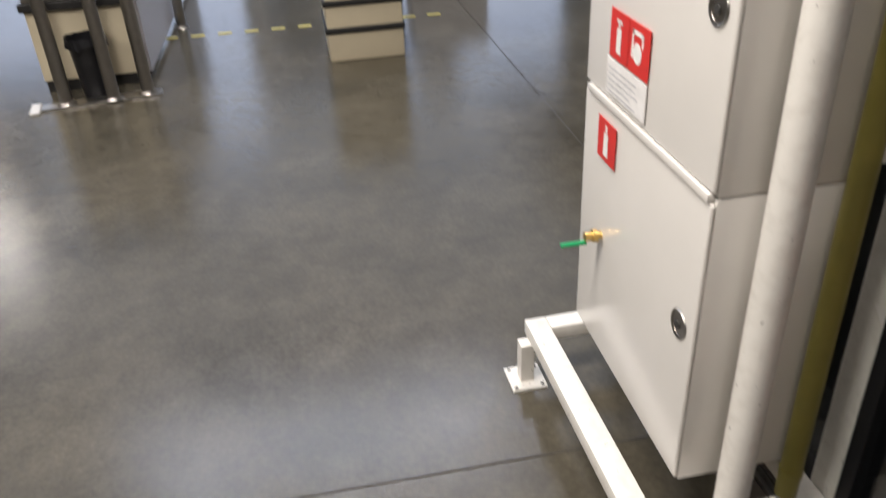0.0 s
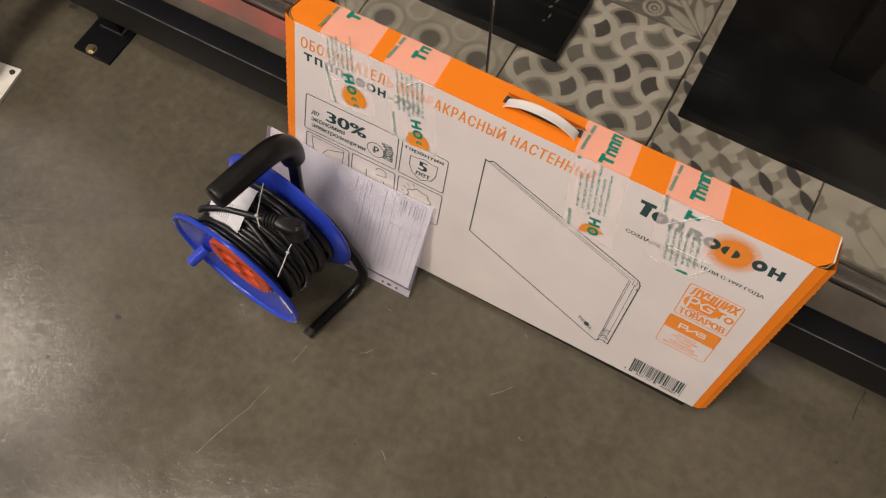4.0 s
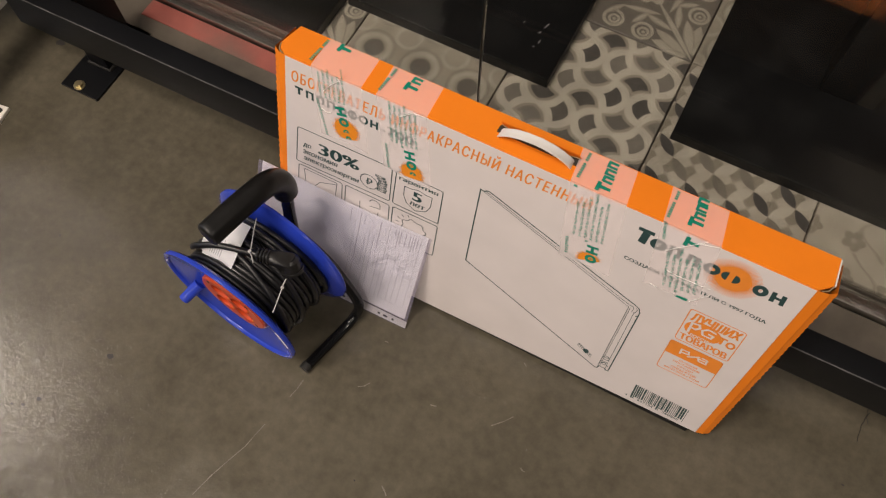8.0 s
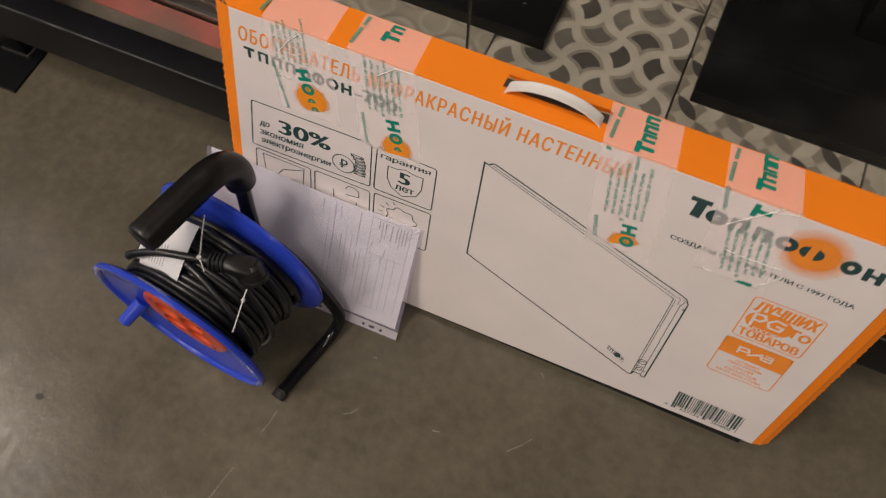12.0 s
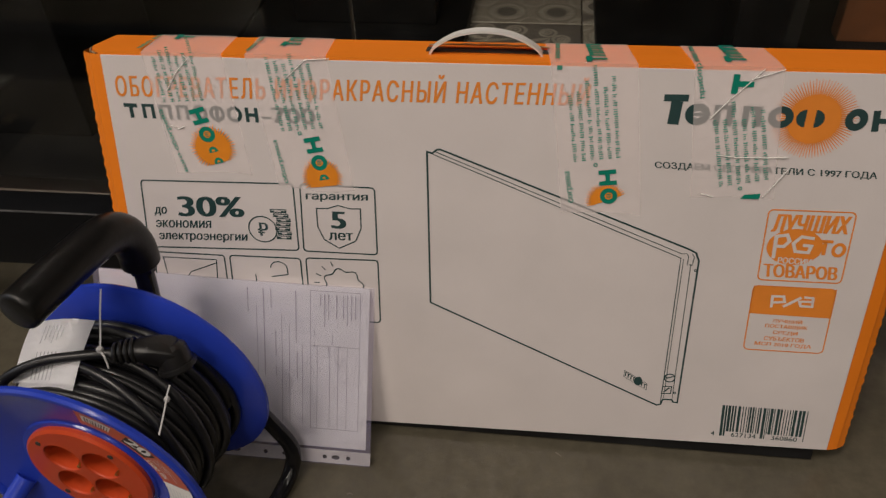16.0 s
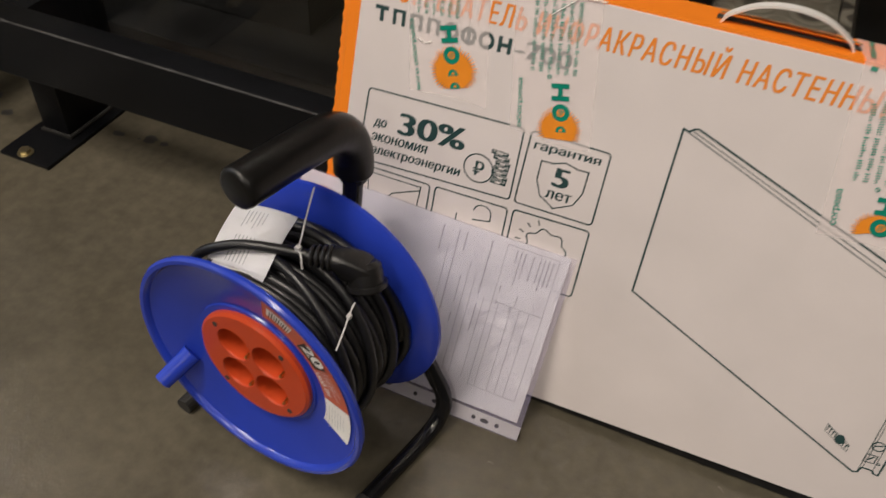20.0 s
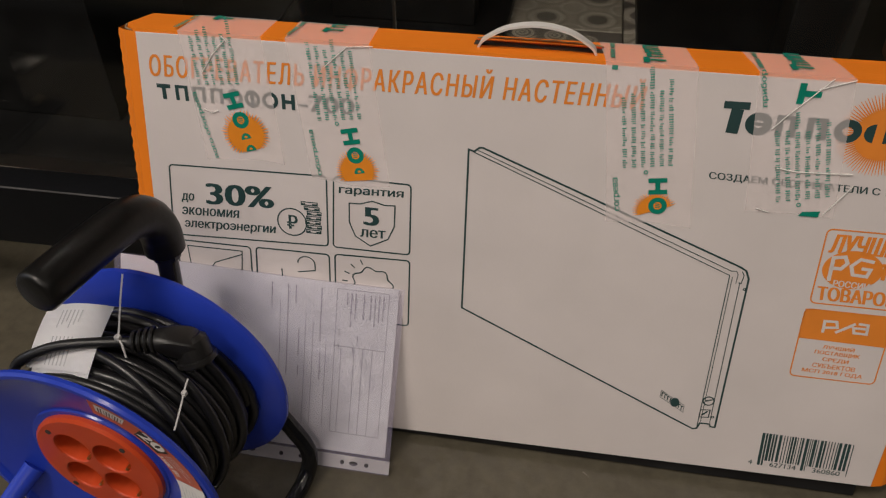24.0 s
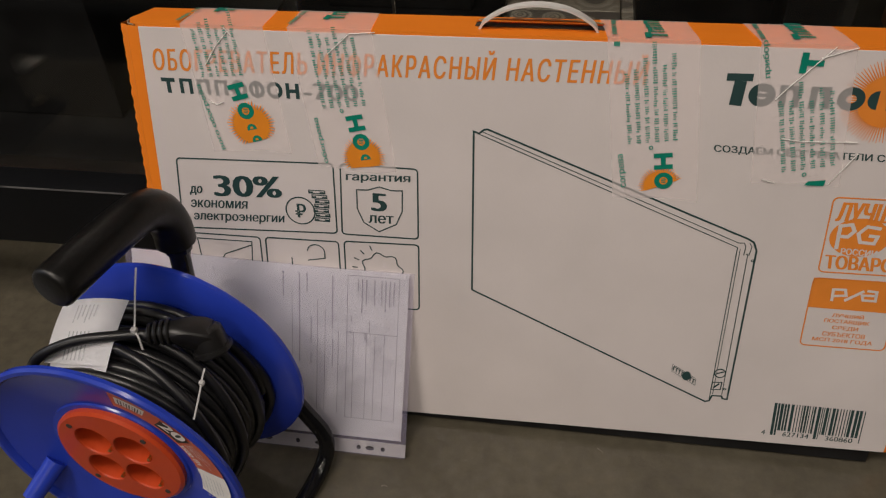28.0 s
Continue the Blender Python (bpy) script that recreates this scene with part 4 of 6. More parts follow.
# side flaps with a perforated, slightly torn edge
for side in (-1, 1):
    bm = bmesh.new()
    rnd = random.Random(3 + side)
    n = 70
    rows = []
    for k in range(n + 1):
        p = on_card(0.0 if side < 0 else 1.0, k / n)
        tooth = (0.0014 if k % 2 else 0.0) * rnd.uniform(0.4, 1.2)
        wide = (0.0185 if side < 0 else 0.0205) + 0.0035 * k / n
        rows.append([bm.verts.new(v) for v in ((p.x, 0.0005, p.y), (p.x + side * (wide - 0.009), 0.0035, p.y), (p.x + side * (wide - 0.006), 0.0058, p.y), (p.x + side * (wide + tooth), 0.0095, p.y), (p.x + side * (wide - 0.001), 0.03, p.y), (p.x + side * (wide - 0.002), BT - 0.002, max(p.y, -0.006)))])
    for a, b in zip(rows, rows[1:]):
        for k in range(5):
            bm.faces.new((a[k], b[k], b[k + 1], a[k + 1]))
    bmesh.ops.recalc_face_normals(bm, faces=bm.faces)
    part("side_flap", bm, M_ORANGE, carton, "orange side flap with a perforated edge")
    for k in range(34):
        # short cuts of the perforation
        p, q = on_card(0.0 if side < 0 else 1.0, (k + 0.3) / 34), on_card(0.0 if side < 0 else 1.0, (k + 0.75) / 34)
        o = side * 0.0082
        part("perforation", tube([(p.x + o, 0.0038, p.y), (q.x + o, 0.0038, q.y)], 0.00055, 5), M_KRAFT, carton)
    p = on_card(0.0 if side < 0 else 1.0, 0.9925)
    bm = bmesh.new()
    vs = [bm.verts.new((p.x + side * a, y, p.y + z)) for a, y, z in ((0.003, 0.0028, 0.0038), (0.011, 0.0055, 0.0042), (0.0165, 0.0125, 0.0045), (0.0155, 0.012, -0.0015), (0.0085, 0.0052, -0.001), (0.004, 0.0024, 0.0012))]
    bm.faces.new(vs)
    part("corner_hole", bm, M_HOLE, carton, "dark gap at the torn corner")
    part("flap_end", tube([(p.x + side * a, y, p.y + z) for a, y, z in ((0.005, 0.0018, 0.004), (0.0125, 0.006, 0.0046), (0.017, 0.016, 0.0048), (0.0165, 0.03, 0.004))], 0.0009, 6), M_KRAFT, carton, "torn brown corner edge")

P1, P2, P3 = -0.0003, -0.0007, -0.0012   # print, tape and tape print, in front of the card


def place(bm, bl, br, tl, w, h):
    """Lays a print drawn in a w by h field into the field with these three corners."""
    for v in bm.verts:
        a, b = v.co.x / w, v.co.z / h
        v.co.x, v.co.z = bl[0] + a * (br[0] - bl[0]) + b * (tl[0] - bl[0]), bl[1] + a * (br[1] - bl[1]) + b * (tl[1] - bl[1])
    return bm


def lettering(name, body, bl, br, tl, material=None, fat=0.06, space=1.0, parent=None, label="", y=None):
    w, h = math.dist(bl, br), math.dist(bl, tl)
    bm = place(text_bm(body, 0, 0, w, h, P1 if y is None else y, fat=fat, space=space), bl, br, tl, w, h)
    return part(name, bm, material or M_GPRINT, parent or carton, label)


# heading
lettering("heading_print", "ОБОГРЕВАТЕЛЬ ИНФРАКРАСНЫЙ НАСТЕННЫЙ", (-0.0028, 0.3966), (0.4671, 0.4031), (0.0, 0.4252), M_OPRINT, 0.035, 1.22, None, "orange heading lettering")
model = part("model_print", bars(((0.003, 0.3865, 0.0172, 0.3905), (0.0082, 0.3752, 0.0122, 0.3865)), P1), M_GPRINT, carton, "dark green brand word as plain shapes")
for k in range(1, 8):
    cx = 0.0105 + 0.0181 * k
    if k in (4, 5, 6):
        part("model_block", stroke(ring_pts(cx, 0.3828, 0.0062, 20, 0.0067), 0.0036, P1, True), M_GPRINT, model)
        if k == 5:
            part("model_block", bars(((cx - 0.0018, 0.374, cx + 0.0018, 0.3915),), P1 - 0.0001), M_GPRINT, model)
    else:
        part("model_block", bars(((cx - 0.0066, 0.3752, cx - 0.003, 0.3905), (cx + 0.003, 0.3752, cx + 0.0066, 0.3905), (cx - 0.003, 0.3875 if k != 7 else 0.381, cx + 0.003, 0.3905 if k != 7 else 0.3845)), P1), M_GPRINT, model)
lettering("model_number", "-700", (0.1478, 0.3752), (0.2025, 0.3756), (0.1478, 0.3915), fat=0.09)
# information frames
for q in (((0.0037, 0.3048), (0.1716, 0.3088), (0.1703, 0.2290), (-0.0029, 0.2229)), ((0.1792, 0.3090), (0.2582, 0.3083), (0.2573, 0.2290), (0.1758, 0.2287)), ((0.0013, 0.2167), (0.0834, 0.2171), (0.0815, 0.1385), (-0.0045, 0.136)), ((0.0898, 0.2176), (0.1708, 0.2187), (0.17, 0.1395), (0.087, 0.1385)), ((0.1771, 0.2200), (0.2575, 0.2219), (0.2564, 0.1402), (0.1755, 0.1397))):
    w, h = math.dist(q[3], q[2]), math.dist(q[3], q[0])
    bm = stroke(round_rect(0, 0, w, h, 0.004), 0.0016, P1, True)
    for v in bm.verts:
        a, b = v.co.x / w, v.co.z / h
        p = Vector(q[3]).lerp(Vector(q[2]), a).lerp(Vector(q[0]).lerp(Vector(q[1]), a), b)
        v.co.x, v.co.z = p
    part("info_frame", bm, M_GPRINT, carton)
lettering("info_print", "30%", (0.0392, 0.2634), (0.1142, 0.2664), (0.0405, 0.2877), fat=0.13)
lettering("info_print", "до", (0.0115, 0.2628), (0.0256, 0.2635), (0.0135, 0.2735), fat=0.07)
lettering("info_print", "экономия", (0.0099, 0.2482), (0.0738, 0.2506), (0.0115, 0.2575), fat=0.07)
lettering("info_print", "электроэнергии", (0.0105, 0.2305), (0.1127, 0.2345), (0.0121, 0.2415), fat=0.06)
bm = stroke(ring_pts(0.1324, 0.2529, 0.0156, 32), 0.0014, P1, True)
text_bm("₽", 0.1268, 0.2448, 0.0118, 0.0162, P1, fat=0.07, bm=bm)
part("rouble_print", bm, M_GPRINT, carton)
bm = bmesh.new()
for k in range(7):
    # a wavy pile of coins
    z, o = 0.2425 + 0.0053 * k, (0.0, 0.0015, -0.0005, 0.001, 0.002, -0.001, -0.004)[k]
    stroke([(0.1476 + o, z), (0.163 + o * 0.6, z), (0.163 + o * 0.6, z + 0.0034), (0.1476 + o, z + 0.0034)], 0.0011, P1, True, bm)
    stroke([(0.1476 + o, z + 0.0012), (0.152 + o, z + 0.0012)], 0.0016, P1 - 0.0001, bm=bm)
    stroke([(0.158 + o * 0.7, z + 0.0012), (0.163 + o * 0.6, z + 0.0012)], 0.0016, P1 - 0.0001, bm=bm)
part("coin_print", bm, M_GPRINT, carton)
lettering("info_print", "гарантия", (0.1838, 0.2892), (0.2504, 0.2912), (0.1844, 0.2985), fat=0.08)
part("shield_print", stroke([(0.1945, 0.2815), (0.2065, 0.282), (0.2182, 0.2863), (0.231, 0.283), (0.242, 0.2835), (0.2412, 0.26), (0.2345, 0.2445), (0.2158, 0.2345), (0.2, 0.2445), (0.194, 0.26)], 0.0013, P1, True), M_GPRINT, carton)
lettering("info_print", "5", (0.2087, 0.2585), (0.2255, 0.2585), (0.2092, 0.279), fat=0.15)
lettering("info_print", "лет", (0.205, 0.2442), (0.2318, 0.2448), (0.2053, 0.2535), fat=0.09)
bm = stroke([(0.0112, 0.2105), (0.0735, 0.2108), (0.0675, 0.148), (0.0145, 0.147)], 0.0012, P1, True)
stroke([(0.0175, 0.158), (0.041, 0.193), (0.0725, 0.2065)], 0.0012, P1, bm=bm)
part("window_icon", bm, M_GPRINT, carton)
bm = stroke([(0.145 + 0.0095 * math.cos(a / 10 * math.pi), 0.2045 + 0.0085 * math.sin(a / 10 * math.pi)) for a in range(11)], 0.0013, P1)
stroke([(0.1545, 0.2045), (0.1545, 0.197), (0.135, 0.193)], 0.0013, P1, bm=bm)
stroke([(0.117, 0.195), (0.117, 0.175), (0.151, 0.175), (0.151, 0.185)], 0.0013, P1, bm=bm)
part("lock_icon", bm, M_GPRINT, carton)
bm = stroke([(0.217 + (0.021 + 0.0022 * math.cos(7 * a)) * math.cos(a), 0.188 + (0.019 + 0.0022 * math.cos(7 * a)) * math.sin(a)) for a in [2 * math.pi * k / 42 for k in range(42)]], 0.0013, P1, True)
for k in range(4):
    a = radians(112 + 22 * k)
    stroke([(0.217 + 0.027 * math.cos(a), 0.188 + 0.025 * math.sin(a)), (0.217 + 0.033 * math.cos(a), 0.188 + 0.031 * math.sin(a))], 0.0013, P1, bm=bm)
part("sun_icon", bm, M_GPRINT, carton)
# line drawing of the heater
part("drawing_line", stroke([(0.3268, 0.3543), (0.3235, 0.3536), (0.319, 0.3497), (0.3137, 0.3513), (0.3142, 0.1720), (0.5728, 0.0512), (0.577, 0.0528), (0.5788, 0.0602), (0.5888, 0.0606), (0.5903, 0.0572), (0.5952, 0.0570), (0.5922, 0.2436), (0.5882, 0.2525), (0.582, 0.256), (0.3268, 0.3543)], 0.0019, P1), M_GPRINT, carton)
bm = stroke([(0.3175, 0.3496), (0.574, 0.2457), (0.5768, 0.0530)], 0.0009, P1)
stroke([(0.3225, 0.3513), (0.5745, 0.2507), (0.5795, 0.2512), (0.5815, 0.2475), (0.5812, 0.2375)], 0.0008, P1, bm=bm)
stroke([(0.5768, 0.2445), (0.5793, 0.062)], 0.0007, P1, bm=bm)
stroke([(0.5848, 0.2395), (0.5888, 0.0625)], 0.0008, P1, bm=bm)
stroke([(0.583, 0.2385), (0.5862, 0.238), (0.5872, 0.2475), (0.5845, 0.2515)], 0.0008, P1, bm=bm)
stroke(ring_pts(0.5825, 0.0912, 0.0056, 16), 0.0014, P1, True, bm)
stroke([(0.579, 0.0905), (0.586, 0.0935)], 0.0016, P1, bm=bm)
stroke([(0.5765, 0.0685), (0.5862, 0.0695), (0.5862, 0.0795), (0.5765, 0.0785)], 0.0012, P1, True, bm)
stroke([(0.5785, 0.071), (0.584, 0.0775)], 0.0018, P1, bm=bm)
for z in (0.0705, 0.232):
    stroke(ring_pts(0.5905, z, 0.0012, 8), 0.001, P1, True, bm)
part("drawing_detail", bm, M_GPRINT, carton)
bm = bmesh.new()
for k in range(8):
    if k not in (4, 5):
        x, z = 0.534 + 0.0032 * k, 0.0925 - 0.0021 * k
        stroke([(x, z - 0.003), (x, z + 0.003)], 0.0011, P1, bm=bm)
        stroke([(x, z + 0.0026), (x + 0.0022, z + 0.0012)], 0.0011, P1, bm=bm)
stroke([(0.5325, 0.0975), (0.559, 0.081), (0.559, 0.072), (0.5325, 0.0885)], 0.0005, P1, True, bm)
plate(ring_pts(0.5487, 0.0838, 0.0046, 16, 0.0062), P1 - 0.0001, bm)
part("drawing_badge", bm, M_GPRINT, carton)
# sun logo
sx, sz = 0.672, 0.3988
sun = part("sun_disc", plate(ring_pts(0, 0, 0.0235, 44), 0.0), M_OPRINT, carton, "orange sun disc with thin rays")
sun.location = (sx, P1 - 0.00005, sz)
for k in range(84):
    ray = part("ray", plate([(0.0233, -0.00075), (0.037 + 0.0012 * (k % 2), -0.00022), (0.037 + 0.0012 * (k % 2), 0.00022), (0.0233, 0.00075)]), M_OPRINT, sun)
    ray.matrix_local = Matrix.Rotation(radians(360 / 84 * k), 4, "Y")
LP = P1 - 0.0001
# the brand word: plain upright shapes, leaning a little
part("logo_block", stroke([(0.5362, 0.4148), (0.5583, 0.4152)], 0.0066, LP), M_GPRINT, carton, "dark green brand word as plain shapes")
part("logo_block", stroke([(0.5485, 0.4118), (0.5472, 0.3893)], 0.0105, LP), M_GPRINT, carton)
for cx, w in ((0.5683, 0.0225), (0.6425, 0.0225), (0.7085, 0.0195)):
    part("logo_block", stroke(ring_pts(cx, 0.3998, w / 2 - 0.0033, 26, 0.0072), 0.0068, LP, True), M_GPRINT, carton)
part("logo_block", bars(((0.5625, 0.3985, 0.5775, 0.4012),), LP - 0.0001), M_GPRINT, carton)
for cx in (0.591, 0.6165):
    bm = stroke([(cx - 0.0056, 0.4095), (cx - 0.0048, 0.3898)], 0.0058, LP)
    stroke([(cx + 0.0056, 0.4095), (cx + 0.0064, 0.3898)], 0.0058, LP, bm=bm)
    bars(((cx - 0.0056, 0.4055, cx + 0.0056, 0.4095),), LP - 0.0001, bm)
    part("logo_block", bm, M_GPRINT, carton)
bm = stroke([(0.7245, 0.4092), (0.7265, 0.3892)], 0.0062, LP)
stroke([(0.7375, 0.4092), (0.7395, 0.3892)], 0.0062, LP, bm=bm)
bars(((0.7265, 0.397, 0.7375, 0.4018),), LP - 0.0001, bm)
part("logo_block", bm, M_GPRINT, carton)
bm = bmesh.new()
for cx, sgn in ((0.6615, -1), (0.6755, 1)):
    plate([(cx + sgn * (0.0085 * math.cos(radians(a)) - 0.003), 0.3995 + 0.0085 * math.sin(radians(a))) for a in range(-90, 91, 15)], P1 - 0.0002, bm)
part("logo_mark", bm, M_GPRINT, carton)
lettering("slogan_print", "СОЗДАЕМ ОБОГРЕВАТЕЛИ С 1997 ГОДА", (0.5365, 0.3428), (0.7405, 0.3412), (0.5352, 0.3510), None, 0.06, 1.0, None, "dark green slogan lettering")
# award badges
def field(name, q, r, width):
    w, h = math.dist(q[0], q[1]), math.dist(q[0], q[2])
    part(name, place(stroke(round_rect(0, 0, w, h, r), width, P1, True), q[0], q[1], q[2], w, h), M_OPRINT, carton)


field("badge_frame", ((0.6528, 0.2255), (0.7340, 0.2264), (0.6497, 0.3055)), 0.005, 0.0014)
lettering("badge_print", "ЛУЧШИХ", (0.6555, 0.2815), (0.7275, 0.2826), (0.6565, 0.3010), M_OPRINT, 0.1)
lettering("badge_print", "ТОВАРОВ", (0.6575, 0.2295), (0.7295, 0.2298), (0.6555, 0.2448), M_OPRINT, 0.1)
part("badge_oval", plate(ring_pts(0.6815, 0.2653, 0.0268, 34, 0.0205), P1), M_OPRINT, carton, "orange oval award mark")
bm = stroke([(0.6635, 0.2515), (0.662, 0.2765), (0.672, 0.2785), (0.6755, 0.272), (0.671, 0.2655), (0.6625, 0.2655)], 0.0036, P1 - 0.0001)
stroke([(0.6985, 0.276), (0.686, 0.2775), (0.6795, 0.2695), (0.683, 0.2605), (0.6955, 0.26), (0.697, 0.2675), (0.689, 0.268)], 0.0034, P1 - 0.0001, bm=bm)
part("badge_mark", bm, M_CARD, carton)
bm = stroke([(0.7035, 0.2735), (0.7165, 0.2735)], 0.0034, P1 - 0.0001)
stroke([(0.7095, 0.273), (0.71, 0.258)], 0.0038, P1 - 0.0001, bm=bm)
stroke(ring_pts(0.7235, 0.2645, 0.0052, 18, 0.0065), 0.0034, P1 - 0.0001, True, bm)
part("badge_mark", bm, M_OPRINT, carton)
lettering("badge_print", "РОССИИ", (0.6685, 0.2462), (0.7012, 0.2458), (0.668, 0.2532), M_CARD, 0.08, y=P1 - 0.0001)
field("badge_frame", ((0.6539, 0.1376), (0.7350, 0.1384), (0.6507, 0.2182)), 0.005, 0.0013)
part("badge_panel", plate(((0.6521, 0.1840), (0.7332, 0.1835), (0.7322, 0.2186), (0.6508, 0.2182)), P1), M_OPRINT, carton)
bm = stroke([(0.6725, 0.193), (0.6715, 0.2065), (0.6825, 0.207), (0.6845, 0.2005), (0.6735, 0.199)], 0.0028, P1 - 0.0001)
stroke([(0.684, 0.1945), (0.7, 0.207)], 0.0032, P1 - 0.0001, bm=bm)
stroke([(0.7025, 0.2075), (0.7115, 0.207), (0.7125, 0.1965), (0.701, 0.1965), (0.699, 0.202), (0.7125, 0.2025)], 0.0027, P1 - 0.0001, bm=bm)
part("badge_mark", bm, M_CARD, carton)
for i, (line, w) in enumerate((("ЛУЧШИЙ", 0.03), ("ПОСТАВЩИК", 0.043), ("СРЕДИ", 0.025), ("СУБЪЕКТОВ", 0.041), ("МСП 2018 ГОДА", 0.058))):
    x, z = 0.692 + 0.0003 * i, 0.1745 - 0.0078 * i
    lettering("badge_print", line, (x - w / 2, z), (x + w / 2, z - 0.0004), (x - w / 2, z + 0.0054), M_OPRINT, 0.06)
# barcode
rnd = random.Random(12)
x, rects, k = 0.0, [], 0
while x < 0.0925:
    w = 0.00097 * rnd.choice((1, 1, 2, 3))
    long = k in (0, 1, 14, 15, 28, 29)
    rects.append((x, -0.0075 if long else 0.0, x + w, 0.0395))
    x += w + 0.00097 * rnd.choice((1, 1, 2))
    k += 1
CODE = ((0.6475, 0.0205), (0.7418, 0.0205), (0.6450, 0.0585))
barcode = part("barcode", place(bars(rects[:1], P1), *CODE, 0.0935, 0.0395), M_GPRINT, carton, "dark barcode print")
for r in rects[1:]:
    part("barcode_bar", place(bars((r,), P1), *CODE, 0.0935, 0.0395), M_GPRINT, barcode)
for digits, x0, w in (("4", 0.6385, 0.0042), ("627134", 0.661, 0.0275), ("360860", 0.7055, 0.0285)):
    lettering("barcode_digits", digits, (x0, 0.0128), (x0 + w, 0.0128), (x0 - 0.0003, 0.0192), fat=0.03)


# clear printed packing tapes over the top edge
def tape(xt, xb, wide, zb, seed):
    rnd = random.Random(seed)
    tp = bmesh.new()
    n = 14
    rows = []
    # from the lower end on the front, up and over the top
    for k in range(n + 1):
        t = k / n
        z = zb + (top_z(xt) + 0.001 - zb) * t
        xm = xb + (xt - xb) * t
        jit = 0.003 * rnd.uniform(-1, 1) if k == 0 else 0.0
        rows.append([tp.verts.new((xm + wide * (e - 0.5), P2 - 0.0003 * rnd.random(), z + jit * math.cos(5 * e))) for e in (0, 0.25, 0.5, 0.75, 1)])
    for k in range(1, 5):
        y = P2 + (BT + 0.001) * k / 4
        rows.append([tp.verts.new((xt - 0.006 * k / 4 + wide * (e - 0.5), y, top_z(xt) + 0.0012 + 0.0004 * rnd.random())) for e in (0, 0.25, 0.5, 0.75, 1)])
    for a, b in zip(rows, rows[1:]):
        for k in range(4):
            tp.faces.new((a[k], a[k + 1], b[k + 1], b[k]))
    ob = part("packing_tape", tp, M_TAPE, carton, "milky clear printed packing tape with creases")
    ob.visible_shadow = False
    return ob


def top_print(ob, x0, ys, small):
    """Plain shapes of the brand word across the top edge, its letters lying on their side, and a thin line of print."""
    h = top_z(x0) + 0.0022

    def lay(name, quads, material):
        b_ = bmesh.new()
        for u0, u1, y0, y1 in quads:
            b_.faces.new([b_.verts.new(v) for v in ((u0, y0, h), (u1, y0, h), (u1, y1, h), (u0, y1, h))])
        part(name, b_, material, ob)
    for i, y in enumerate(ys):
        x = x0 - 0.09 * y
        if i == 0:
            lay("tape_letter", ((x, x + 0.0055, y, y + 0.0165), (x + 0.0055, x + 0.0195, y + 0.006, y + 0.0112)), M_TGREEN)
        else:
            lay("tape_letter", ((x + 0.005, x + 0.0195, y, y + 0.0042), (x + 0.005, x + 0.0195, y + 0.0082, y + 0.0124), (x + 0.005, x + 0.0088, y + 0.0042, y + 0.0082)), M_TGREEN)
    lay("tape_fine_print", [(small, small + 0.0042, 0.008 + 0.0042 * k, 0.0112 + 0.0042 * k) for k in range(12) if k != 7], M_TFINE)


def cut_sun(ob, cx, cz, r, px, pz, nx, nz, seed):
    """A sun print cut off along a torn line."""
    bm = bmesh.new()
    rnd = random.Random(seed)
    K = 46
    mid = bm.verts.new((cx, P3, cz))
    rim = []
    for k in range(2 * K):
        a = math.pi * k / K
        r1 = r * (rnd.uniform(1.36, 1.5) if k % 2 else 1.0)
        rim.append(bm.verts.new((cx + r1 * math.cos(a), P3, cz + r1 * math.sin(a))))
    for k in range(2 * K):
        bm.faces.new((mid, rim[k], rim[(k + 1) % (2 * K)]))
    bmesh.ops.bisect_plane(bm, geom=bm.verts[:] + bm.edges[:] + bm.faces[:], plane_co=(px, 0, pz), plane_no=(nx, 0, nz), clear_inner=True)
    part("tape_sun", bm, M_TORANGE, ob, "torn orange sun print")


def turned(bm, cx, cz, a):
    bmesh.ops.rotate(bm, verts=bm.verts, cent=(cx, 0, cz), matrix=Matrix.Rotation(radians(-a), 3, "Y"))
    return bm


def big_letters(ob, hx, hz, ox, oz, lean, drops=()):
    y = P3 - 0.0001
    b_ = bars(((hx - 0.0085, hz + 0.0036, hx + 0.0085, hz + 0.0082), (hx - 0.0085, hz - 0.0082, hx + 0.0085, hz - 0.0036), (hx - 0.0022, hz - 0.0036, hx + 0.0022, hz + 0.0036)), y)
    part("tape_letter", turned(b_, hx, hz, lean), M_TGREEN, ob)
    part("tape_letter", stroke(ring_pts(ox, oz, 0.0062, 24, 0.0062), 0.0046, y, True), M_TGREEN, ob)
    part("tape_letter", bars([(ox - 0.0022, oz + 0.0018 * k - 0.0005, ox + 0.0022, oz + 0.0018 * k + 0.0004) for k in (-1, 0, 1)], y), M_TGREEN, ob)
    for dx, dz in drops:
        b_ = plate([(dx + 0.0052 * math.cos(radians(a)), dz - 0.002 + 0.0062 * math.sin(radians(a))) for a in range(0, 181, 15)], y)
        part("tape_letter", turned(b_, dx, dz, lean), M_TGREEN, ob)
        b_ = plate([(dx + 0.0018 * math.cos(radians(a)), dz - 0.0008 + 0.0024 * math.sin(radians(a))) for a in range(0, 181, 30)], y - 0.0001)
        part("tape_letter", turned(b_, dx, dz, lean), M_TORANGE, ob)


def column(ob, x1, z0, length, width, rows, seed, turn):
    part("tape_fine_print", text_lines(x1, z0, length, width, rows, P3, seed, fill=0.54, turn=turn, least=0.76, gap=0.28, ink=0.65), M_TFINE, ob)


def word(ob, text, x, z, w, h, turn):
    part("tape_word", text_bm(text, x, z, w, h, P3, turn=turn, fat=0.06), M_TFINE, ob)


